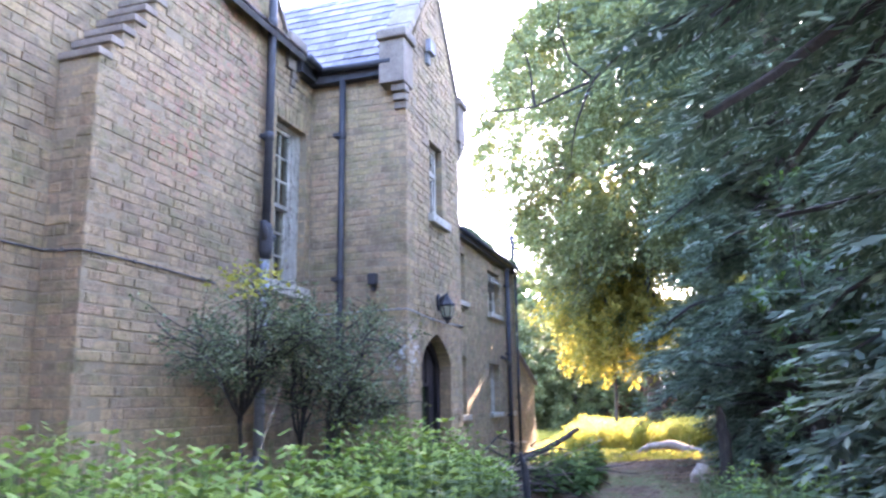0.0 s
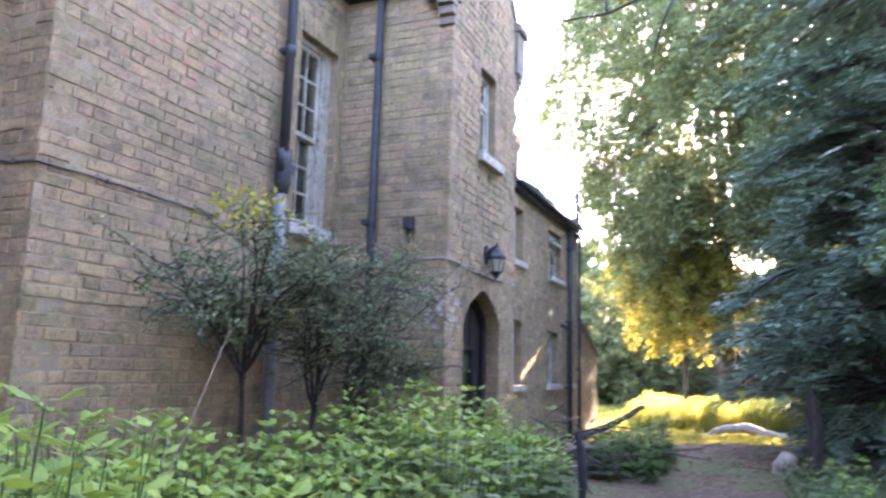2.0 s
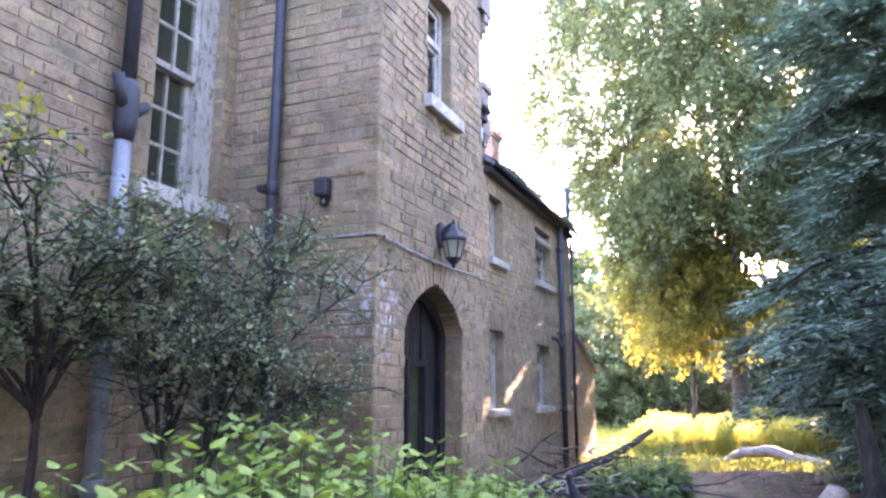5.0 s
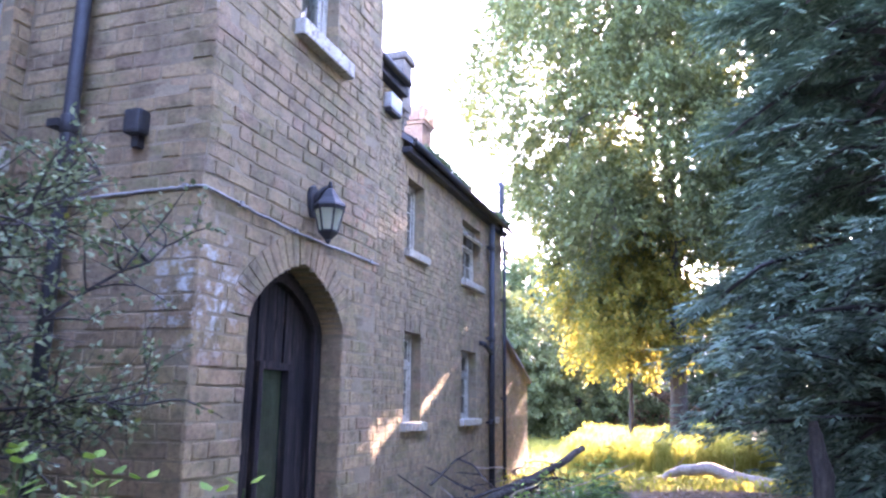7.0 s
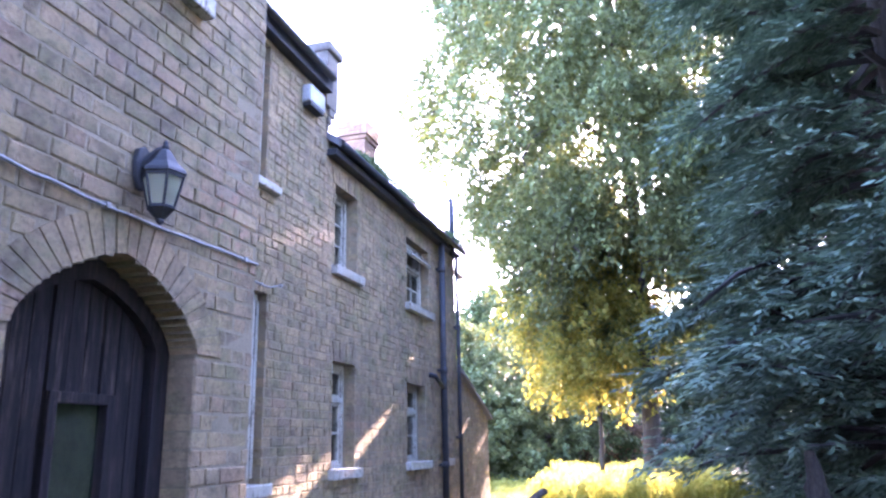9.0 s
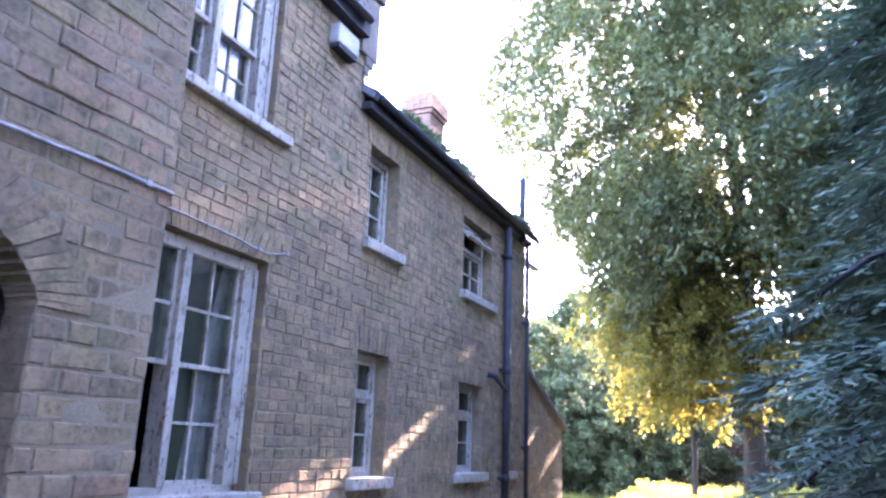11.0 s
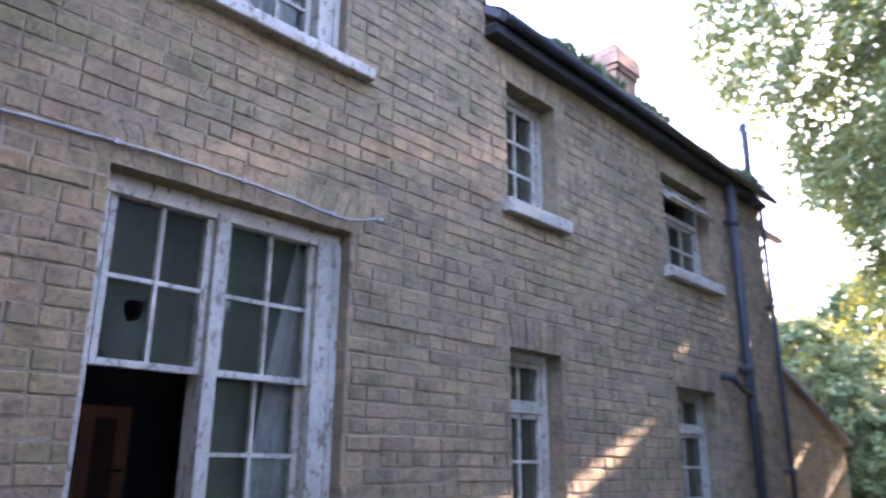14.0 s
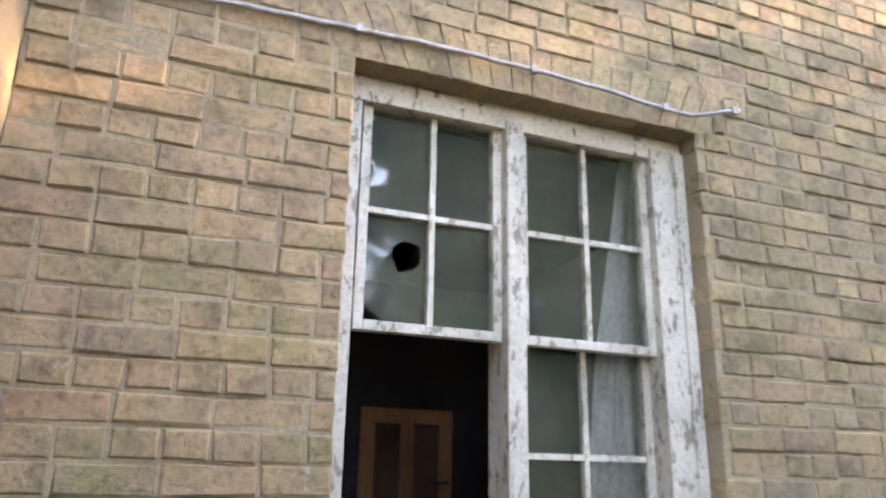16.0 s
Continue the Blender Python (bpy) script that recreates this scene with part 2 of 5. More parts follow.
def ground_mat():
    m, n, l, b = mat("leaf_strewn_soil", 0.95)
    earth = ramp(n, l, noise_node(n, l, 5, 7, 0.7, None, "World"), [(0.3, (0.06, 0.036, 0.02)), (0.55, (0.15, 0.092, 0.055)), (0.72, (0.25, 0.17, 0.11))])
    green = ramp(n, l, noise_node(n, l, 0.5, 5, 0.7, None, "World"), [(0.47, (0, 0, 0)), (0.6, (0.8, 0.8, 0.8))])
    col = mixc(n, l, green, earth, (0.10, 0.13, 0.03))
    fleck = ramp(n, l, noise_node(n, l, 45, 4, 0.7, None, "World"), [(0.35, (0.5, 0.5, 0.5)), (0.6, (1.2, 1.15, 1.05))])
    l.new(mixc(n, l, 1.0, col, fleck, "MULTIPLY"), b.inputs["Base Color"])
    bump(n, l, b, noise_node(n, l, 25, 6, 0.75, None, "World"), 0.9, 0.03)
    return m


SOIL = ground_mat()


def glass_mat(name, tint=(0.6, 0.66, 0.62), dirt=0.22, ior=1.7):
    """Old pane: clear, mirror-like at a slant, with a film of grime and algae in streaks."""
    m, n, l, b = mat(name, 0.6)
    l.new(ramp(n, l, noise_node(n, l, 6, 5, 0.7, (1, 1, 0.4), "World"), [(0.3, (0.06, 0.075, 0.025)), (0.7, (0.13, 0.14, 0.09))]), b.inputs["Base Color"])
    tr, gl = n.new("ShaderNodeBsdfTransparent"), n.new("ShaderNodeBsdfGlossy")
    tr.inputs[0].default_value = (*tint, 1)
    gl.inputs["Roughness"].default_value = 0.02
    fr = n.new("ShaderNodeFresnel")
    fr.inputs[0].default_value = ior
    clear = n.new("ShaderNodeMixShader")
    l.new(fr.outputs[0], clear.inputs[0])
    l.new(tr.outputs[0], clear.inputs[1])
    l.new(gl.outputs[0], clear.inputs[2])
    film = n.new("ShaderNodeMixShader")
    l.new(ramp(n, l, noise_node(n, l, 9, 5, 0.75, (1, 1, 0.35), "World"), [(0.35, (dirt * 0.35, dirt * 0.35, dirt * 0.35)), (0.75, (dirt, dirt, dirt))]), film.inputs[0])
    l.new(clear.outputs[0], film.inputs[1])
    l.new(b.outputs[0], film.inputs[2])
    l.new(film.outputs[0], n["Material Output"].inputs[0])
    wv = n.new("ShaderNodeBump")
    wv.inputs["Strength"].default_value, wv.inputs["Distance"].default_value = 0.12, 0.01
    l.new(noise_node(n, l, 5, 2, 0.5, None, "World"), wv.inputs["Height"])
    l.new(wv.outputs[0], gl.inputs["Normal"])
    return m


GLASS = glass_mat("old_window_glass", (0.86, 0.88, 0.86), 0.45)
GREENGLASS = glass_mat("green_door_glass", (0.25, 0.6, 0.3), 0.55)
LAMPGLASS = leaf_mat("frosted_lantern_glass", [(0, (0.5, 0.5, 0.38)), (1, (0.62, 0.62, 0.5))], (0.85, 0.82, 0.55), 0.65, 0.7)


# ---- mesh helpers ----
class Mesh:
    """Gathers verts and faces for one mesh object."""

    def __init__(self):
        self.v, self.f = [], []

    def add(self, verts, faces):
        o = len(self.v)
        self.v.extend(tuple(p) for p in verts)
        self.f.extend(tuple(i + o for i in q) for q in faces)
        return self

    def box(self, x0, x1, y0, y1, z0, z1, m=None):
        v = [(x, y, z) for x in (x0, x1) for y in (y0, y1) for z in (z0, z1)]
        if m:
            v = [m @ Vector(p) for p in v]
        return self.add(v, [(0, 1, 3, 2), (4, 6, 7, 5), (0, 4, 5, 1), (2, 3, 7, 6), (0, 2, 6, 4), (1, 5, 7, 3)])

    def tube(self, pts, radii, sides=8, cap=True):
        pts = [Vector(p) for p in pts]
        rings, up = [], Vector((0.13, 0.31, 0.94))
        for i, p in enumerate(pts):
            d = (pts[min(i + 1, len(pts) - 1)] - pts[max(i - 1, 0)]).normalized()
            a = d.cross(up if abs(d.dot(up)) < 0.95 else Vector((1, 0, 0))).normalized()
            c = d.cross(a)
            r = radii[i] if isinstance(radii, (list, tuple)) else radii
            rings.append([p + a * (r * math.cos(2 * math.pi * k / sides)) + c * (r * math.sin(2 * math.pi * k / sides)) for k in range(sides)])
        f = [(i * sides + k, i * sides + (k + 1) % sides, (i + 1) * sides + (k + 1) % sides, (i + 1) * sides + k) for i in range(len(pts) - 1) for k in range(sides)]
        if cap:
            f += [tuple(range(sides))[::-1], tuple((len(pts) - 1) * sides + k for k in range(sides))]
        return self.add([p for r in rings for p in r], f)

    def prism(self, outline, p0, ax, ay, push):
        """Extrudes a 2D outline set at p0 along ax, ay, by the vector push."""
        p0, ax, ay, push = Vector(p0), Vector(ax), Vector(ay), Vector(push)
        n = len(outline)
        a = [p0 + ax * u + ay * w for u, w in outline]
        return self.add(a + [p + push for p in a], [tuple(range(n))[::-1], tuple(range(n, 2 * n))] + [(i, (i + 1) % n, (i + 1) % n + n, i + n) for i in range(n)])


def data(name, ms, material, bevel=0.0, smooth=False, recalc=True):
    me = bpy.data.meshes.new(name)
    me.from_pydata(ms.v, [], ms.f)
    if recalc or bevel:
        bm = bmesh.new()
        bm.from_mesh(me)
        if recalc:
            bmesh.ops.recalc_face_normals(bm, faces=bm.faces)
        if bevel:
            bmesh.ops.bevel(bm, geom=list(bm.edges), offset=bevel, segments=2, profile=0.6, affect="EDGES")
        bm.to_mesh(me)
        bm.free()
    if smooth:
        me.shade_smooth()
    me.materials.append(material)
    return me


def under(ob, parent=None, label=""):
    """Hangs ob, built in world metres, under parent."""
    if parent:
        ob.parent = parent
        base = parent if parent.parent is None else parent.parent
        ob.matrix_parent_inverse = Matrix.Translation(-base.location) if parent.type == "EMPTY" else Matrix()
    if label:
        ob["label"] = label
    return ob


def part(name, ms, material, parent=None, label="", bevel=0.0, smooth=False, recalc=True):
    ob = new(name, data(name, ms, material, bevel, smooth, recalc))
    return under(ob, parent, label)


def thing(name, label, category, at=(0, 0, 0), group="", kind=""):
    ob = new(name)
    ob.empty_display_size = 0.1
    ob.location = at
    return tagged(ob, label, category, group, kind)


def soup(name, verts, faces, material, parent=None, label="", smooth=False):
    """A mesh of many loose leaves or pieces, from arrays."""
    me = bpy.data.meshes.new(name)
    me.from_pydata(verts.tolist() if isinstance(verts, np.ndarray) else verts, [], faces.tolist() if isinstance(faces, np.ndarray) else faces)
    if smooth:
        me.shade_smooth()
    me.materials.append(material)
    return under(new(name, me), parent, label)


# ---- ground ----
def ground_z(x, y):
    """Height of the ground: level, with gentle unevenness; higher away from the house."""
    far = max(0.0, math.hypot(x + 1, y - 10) - 8)
    return 0.05 * noise.noise((x * 0.5, y * 0.5, 3.1)) + 0.02 * noise.noise((x * 1.9, y * 1.9, 7.0)) + min(far * 0.006, 0.6) + 0.34 * math.exp(-((x - 0.2) ** 2 / 6 + (y - 15.5) ** 2 / 8))


def build_ground():
    xs = sorted({*[-400, -150, -60, -30], *[i * 0.35 for i in range(-46, 46)], *[30, 60, 150, 400]})
    ys = sorted({*[-400, -150, -60, -30, -15], *[-10 + i * 0.4 for i in range(130)], *[60, 100, 200, 400]})
    me = Mesh()
    nx = len(xs)
    me.v = [(x, y, ground_z(x, y)) for y in ys for x in xs]
    me.f = [(j * nx + i, j * nx + i + 1, (j + 1) * nx + i + 1, (j + 1) * nx + i) for j in range(len(ys) - 1) for i in range(nx - 1)]
    tagged(part("ground", me, SOIL, smooth=True, recalc=False), "bare trodden soil with dead leaves and green patches", "ground", kind="structure")


build_ground()

# ---- the house: planes and openings ----
XF, XR = -4.10, -4.50      # planes of the facade and the set-back wall
Y_A, Y_P0, Y_P1, Y_T, Y_E = 4.17, 7.53, 9.57, 12.95, 18.12
COURSE, SOLE = 0.0838, -0.15
BW = (10.47, 11.80, 1.22, 2.85)
UW = (10.45, 11.69, 3.86, 5.25)
FW1 = (13.20, 13.82, 3.42, 4.37)
GW1 = (13.20, 13.80, 1.28, 2.39)
FW2 = (15.60, 16.62, 3.42, 4.38)
GW2 = (15.58, 16.40, 1.28, 2.32)
GW3 = (17.25, 17.55, 1.28, 2.20)
PW = (8.33, 8.82, 3.79, 4.76)
W1 = (6.75, 7.41, 2.80, 4.66)
ARCH_C, ARCH_W, ARCH_Z, ARCH_R = 8.525, 0.545, 1.97, 0.37     # middle, half width, springing, rise


def arch_z(v):
    """Height of the pointed door arch at v (0 the middle, 1 the springing), above the springing."""
    return ARCH_R * max(0.0, 1 - abs(v) ** 1.3) ** 0.62


def arch_half(z, grow=0.0):
    """Half width of the arch at z, grown outwards by a ring."""
    if z < ARCH_Z:
        return ARCH_W + (grow if z > ARCH_Z - 0.02 else 0)
    r = (z - ARCH_Z) / (ARCH_R + grow)
    return 0.0 if r >= 1 else (ARCH_W + grow) * (1 - r ** (1 / 0.62)) ** (1 / 1.3)


def cut(spans, holes, z):
    for u0, u1, z0, z1 in holes:
        if z0 <= z < z1:
            out = []
            for a, b in spans:
                if u1 <= a or u0 >= b:
                    out.append((a, b))
                else:
                    out += [s for s in ((a, u0), (u1, b)) if s[1] - s[0] > 0.002]
            spans = out
    return spans


class Wall:
    """A wall on a vertical plane: p = origin + u * along + d * out."""

    def __init__(self, name, origin, along, out, levels, region, thick, label, soft=False):
        self.o, self.a, self.n, self.region, self.levels = Vector(origin), Vector(along), Vector(out), region, levels
        self.thick = thick
        ms = Mesh()
        cuts = sorted(set(levels))
        for z0, z1 in zip(cuts, cuts[1:]):
            for u0, u1 in region((z0 + z1) / 2):
                p = [self.at(u, d, z) for u in (u0, u1) for d in (-thick, -0.0025) for z in (z0, z1)]
                ms.add(p, [(0, 1, 3, 2), (4, 6, 7, 5), (0, 4, 5, 1), (2, 3, 7, 6), (0, 2, 6, 4), (1, 5, 7, 3)])
        self.ob = tagged(part(name, ms, MORTAR), label, "wall", kind="structure")

    def at(self, u, d, z):
        return self.o + self.a * u + self.n * d + Vector((0, 0, z))


EAST_HOLES = [BW, UW, FW1, GW1, FW2, GW2, GW3]


def east_region(z):
    return cut([(Y_P1, Y_T if z > 4.86 else Y_E)], EAST_HOLES, z)


def porch_gable(z):
    """The span of the porch's gabled front at z."""
    if z < 5.55:
        return Y_P0, Y_P1
    t = (z - 5.55) / 1.5
    return Y_P0 + 1.02 * t, Y_P1 - 1.02 * t


def porch_region(z):
    spans = cut([porch_gable(z)], [PW], z)
    if z < ARCH_Z + ARCH_R:
        h = arch_half(z)
        spans = cut(spans, [(ARCH_C - h, ARCH_C + h, -9, 9)], z)
    return spans


def porch_brick_region(z):
    spans = cut([porch_gable(z)], [(PW[0], PW[1], PW[2], PW[3] + 0.22)], z)
    if z < ARCH_Z + ARCH_R + 0.21:
        h = arch_half(z, 0.21) if z > ARCH_Z else ARCH_W
        spans = cut(spans, [(ARCH_C - h, ARCH_C + h, -9, 9)], z)
    return spans


def block_region(z):
    """The gabled block: a stepped shoulder on one side, a steep coping on the other."""
    lo = Y_A
    if z > 4.20:
        lo = Y_A + 0.115 * (1 + int((z - 4.20) / 0.15))
    hi = Y_P0 if z < 5.5 else 6.98 - (z - 5.5) * 0.7
    return cut([(lo, hi)], [W1], z) if hi - lo > 0.1 else []


def levels(z0, z1, holes=(), fine=()):
    out = {z0, z1}
    for h in holes:
        out |= {h[2], h[3]}
    for a, b, n in fine:
        out |= {a + (b - a) * i / n for i in range(n + 1)}
    return sorted(out)


WALL_E = Wall("wall_east", (XF, 0, 0), (0, 1, 0), (1, 0, 0), levels(SOLE, 5.60, EAST_HOLES, [(4.86, 4.861, 1)]), east_region, 0.36, "weathered buff gault brick wall of the house")
WALL_P = Wall("wall_porch_front", (XP, 0, 0), (0, 1, 0), (1, 0, 0), levels(SOLE, 7.02, [PW], [(ARCH_Z, ARCH_Z + ARCH_R, 12), (5.55, 7.02, 20)]), porch_region, 0.34, "buff brick porch front with pointed doorway")
WALL_S = Wall("wall_porch_south", (0, Y_P0, 0), (1, 0, 0), (0, -1, 0), levels(SOLE, 5.50), lambda z: [(-4.47, XP)], 0.34, "grimy buff brick flank of the porch")
WALL_N = Wall("wall_porch_north", (0, Y_P1, 0), (-1, 0, 0), (0, 1, 0), levels(SOLE, 5.50), lambda z: [(-XP, 4.47)], 0.34, "buff brick flank of the porch")
WALL_A = Wall("wall_gable_block", (XA, 0, 0), (0, 1, 0), (1, 0, 0), levels(SOLE, 7.5, [W1], [(4.20, 7.5, 22), (5.5, 5.501, 1)]), block_region, 0.34, "pale buff brick gable wall with patches of red")
WALL_AR = Wall("wall_block_return", (0, Y_A, 0), (1, 0, 0), (0, -1, 0), levels(SOLE, 4.20), lambda z: [(XR - 0.1, XA)], 0.3, "shaded brick return of the gable block")
WALL_R = Wall("wall_set_back", (XR, 0, 0), (0, 1, 0), (1, 0, 0), levels(SOLE, 7.6), lambda z: [(-2.0, 5.6)], 0.36, "buff brick wall set back from the gable block")


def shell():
    """Plain walls, floors and ceilings that close the house, and one added, unseen shading wall."""
    # the second wall is added, unseen, to shade the south-facing brickwork
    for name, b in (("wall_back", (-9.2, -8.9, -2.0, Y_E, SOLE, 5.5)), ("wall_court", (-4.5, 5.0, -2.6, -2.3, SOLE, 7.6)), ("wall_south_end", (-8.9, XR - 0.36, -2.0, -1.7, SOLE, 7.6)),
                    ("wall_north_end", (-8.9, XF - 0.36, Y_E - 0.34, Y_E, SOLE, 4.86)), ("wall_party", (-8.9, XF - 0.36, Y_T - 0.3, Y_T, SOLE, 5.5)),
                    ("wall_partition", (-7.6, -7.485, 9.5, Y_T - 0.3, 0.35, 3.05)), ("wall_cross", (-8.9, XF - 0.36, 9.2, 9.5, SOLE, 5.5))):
        tagged(part(name, Mesh().box(*b), PLASTER), "plain plastered wall with dark room tone put into its colour", "wall", kind="structure")
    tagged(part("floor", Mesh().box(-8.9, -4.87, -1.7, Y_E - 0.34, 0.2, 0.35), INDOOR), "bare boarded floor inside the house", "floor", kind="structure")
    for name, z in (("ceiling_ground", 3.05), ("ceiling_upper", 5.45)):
        tagged(part(name, Mesh().box(-8.9, -4.87, -1.7, Y_T - 0.3 if z > 5 else Y_E - 0.34, z, z + 0.1), PLASTER), "plaster ceiling with the room's gloom put into its colour", "ceiling", kind="structure")
    tagged(part("ceiling_porch", Mesh().box(-4.4, XP - 0.34, Y_P0 + 0.34, Y_P1 - 0.34, 3.0, 3.1), PLASTER), "porch plaster ceiling with gloom put into its colour", "ceiling", kind="structure")
    tagged(part("ceiling_cottage", Mesh().box(-8.9, XF - 0.36, Y_T, Y_E - 0.34, 4.72, 4.82), PLASTER), "plaster ceiling with the room's gloom put into its colour", "ceiling", kind="structure")


shell()


# ---- roofs ----
def roof(name, ridge0, ridge1, eave0, eave1, rows, cols, label, pieces=False, gap=0.004, seed=1):
    """One slope: boards with courses of slates; ridge and eave run from 0 to 1."""
    rng = random.Random(seed)
    r0, r1, e0, e1 = (Vector(p) for p in (ridge0, ridge1, eave0, eave1))
    n = (e1 - e0).cross(r0 - e0).normalized()
    if n.z < 0:
        n = -n
    base = Mesh().add([e0, e1, r1, r0, e0 - n * 0.06, e1 - n * 0.06, r1 - n * 0.06, r0 - n * 0.06],
                      [(0, 1, 2, 3), (4, 7, 6, 5), (0, 4, 5, 1), (1, 5, 6, 2), (2, 6, 7, 3), (3, 7, 4, 0)])
    top = tagged(part(name, base, LEAD), label, "roof", kind="structure")
    def place(u, w):
        return (e0.lerp(e1, u)).lerp(r0.lerp(r1, u), w)
    ms = Mesh()
    for j in range(rows):
        for i in range(-1, cols + 1):
            a, b = (i + (0.5 if j % 2 else 0)) / cols, (i + 1 + (0.5 if j % 2 else 0)) / cols
            a, b = max(a, 0), min(b, 1)
            if b - a < 0.2 / cols:
                continue
            w0, w1 = j / rows, min(1, (j + 1.35) / rows)
            g = gap / max(0.1, (e1 - e0).length)
            slip = rng.uniform(-0.012, 0.012) / rows * 3
            q = [place(a + g, w0 + slip), place(b - g, w0 + slip + rng.uniform(-0.01, 0.01) / rows), place(b - g, w1), place(a + g, w1)]
            lift = rng.uniform(0.018, 0.026)
            up = [q[0] + n * lift, q[1] + n * (lift + rng.uniform(-0.003, 0.003)), q[2] + n * 0.004, q[3] + n * 0.004]
            lo = [up[0] - n * 0.008, up[1] - n * 0.008]
            box = Mesh() if pieces else ms
            box.add(up + lo, [(0, 1, 2, 3), (4, 5, 1, 0), (4, 0, 3), (5, 2, 1)])
            if pieces:
                part("slate", box, SLATE_ONE, top, recalc=False)
    if not pieces:
        part("slate_courses", ms, SLATE, top, recalc=False)["kind"] = "stuff"
    return top


def one_of(m, name):
    """A copy of a material whose tone is picked for each object instead of each island."""
    c = m.copy()
    c.name = name
    nodes, links = c.node_tree.nodes, c.node_tree.links
    for g in [x for x in nodes if x.type == "NEW_GEOMETRY" and x.outputs["Random Per Island"].is_linked]:
        info = nodes.new("ShaderNodeObjectInfo")
        for lk in list(g.outputs["Random Per Island"].links):
            links.new(info.outputs["Random"], lk.to_socket)
    return c


SLATE_ONE = one_of(SLATE, "blue_grey_slate_single")
roof("roof_porch_south", (-6.2, 8.55, 7.08), (XP - 0.2, 8.55, 7.08), (-6.2, 7.38, 5.42), (XP - 0.2, 7.38, 5.42), 11, 13, "blue grey slate porch roof with slipped slates", True, seed=3)
roof("roof_porch_north", (-6.2, 8.55, 7.08), (XP - 0.2, 8.55, 7.08), (-6.2, 9.72, 5.42), (XP - 0.2, 9.72, 5.42), 11, 13, "blue grey slate porch roof", seed=4)
roof("roof_main_east", (-6.6, 5.6, 8.3), (-6.6, Y_T - 0.1, 8.3), (-3.95, 5.6, 5.47), (-3.95, Y_T - 0.1, 5.47), 16, 30, "blue grey slate main roof", seed=5)
roof("roof_main_west", (-6.6, -2, 8.3), (-6.6, Y_T - 0.1, 8.3), (-9.4, -2, 5.47), (-9.4, Y_T - 0.1, 5.47), 8, 20, "blue grey slate main roof", seed=6)
roof("roof_main_south", (-6.6, -2, 8.3), (-6.6, 5.6, 8.3), (-4.4, -2, 7.45), (-4.4, 5.6, 7.45), 8, 16, "blue grey slate main roof", seed=16)
roof("roof_cottage_east", (-6.5, Y_T, 6.55), (-6.5, Y_E + 0.12, 6.55), (-3.93, Y_T, 4.77), (-3.93, Y_E + 0.12, 4.77), 12, 22, "dark mossy slate cottage roof", seed=7)
roof("roof_cottage_west", (-6.5, Y_T, 6.55), (-6.5, Y_E + 0.12, 6.55), (-9.4, Y_T, 4.74), (-9.4, Y_E + 0.12, 4.74), 8, 16, "dark slate cottage roof", seed=8)
gab = Mesh()
gab.prism([(-8.9, 4.8), (-4.2, 4.8), (-6.5, 6.45)], (0, Y_E - 0.3, 0), (1, 0, 0), (0, 0, 1), (0, 0.28, 0))
tagged(part("wall_cottage_gable", gab, MORTAR), "brick gable end of the cottage", "wall", kind="structure")
gab = Mesh()
gab.prism([(-8.9, 5.5), (-4.3, 5.5), (-6.6, 8.2)], (0, Y_T - 0.3, 0), (1, 0, 0), (0, 0, 1), (0, 0.28, 0))
tagged(part("wall_main_gable", gab, MORTAR), "brick gable end of the main range", "wall", kind="structure")


def coping(name, pts, w, h, out, label, mat_=None):
    """A run of stone along a sloping edge."""
    ms = Mesh()
    for p, q in zip(pts, pts[1:]):
        p, q = Vector(p), Vector(q)
        k = max(1, round((q - p).length / 0.5))
        for i in range(k):
            a, b = p.lerp(q, i / k), p.lerp(q, (i + 1) / k - 0.008)
            up = Vector((0, -(b - a).z, abs((b - a).y))) if abs((b - a).y) > 1e-4 else Vector((0, 0, 1))
            up = up.normalized() * h
            if up.z < 0:
                up = -up
            o = Vector((w, 0, 0))
            ms.add([a, b, b + up, a + up, a + o, b + o, b + o + up, a + o + up], [(0, 1, 2, 3), (4, 7, 6, 5), (0, 4, 5, 1), (1, 5, 6, 2), (2, 6, 7, 3), (3, 7, 4, 0)])
    return tagged(part(name, ms, mat_ or STONE, bevel=0.01), label, "coping", kind="structure")


coping("coping_porch", [(XP - 0.28, Y_P0 - 0.12, 5.55), (XP - 0.28, 8.55, 7.12)], 0.32, 0.10, 0, "stone coping of the porch gable")
coping("coping_porch_far", [(XP - 0.28, Y_P1 + 0.10, 5.57), (XP - 0.28, 8.55, 7.12)], 0.32, 0.10, 0, "stone coping of the porch gable")
coping("coping_block", [(XA - 0.30, 7.02, 5.52), (XA - 0.30, 5.72, 7.36)], 0.34, 0.09, 0, "stone coping of the gable block")


def kneeler(name, x, y, z0, z1, side, depth=0.26):
    """Corbelled kneeler of three oversailing blocks, a shaft and a moulded cap; side: the way it leans along y."""
    k = thing(name, "weathered stone kneeler corbelled out at the eaves", "kneeler", (x, y, z0), kind="structure")
    n = 3
    for i in range(n):
        d = side * (0.05 + 0.05 * i)
        zz = z0 + 0.09 * i
        part("corbel", Mesh().box(x - 0.13, x + 0.02 + 0.012 * i, min(y, y + d), max(y, y + d), zz, zz + 0.086), STONE, k, bevel=0.012)
    d = side * 0.2
    part("shaft", Mesh().box(x - depth, x + 0.05, min(y - side * 0.1, y + d), max(y - side * 0.1, y + d), z0 + 0.27, z1 - 0.12), STONE, k, bevel=0.01)
    d2 = side * 0.25
    part("cap", Mesh().box(x - depth - 0.02, x + 0.09, min(y - side * 0.12, y + d2), max(y - side * 0.12, y + d2), z1 - 0.12, z1), STONE, k, bevel=0.025)


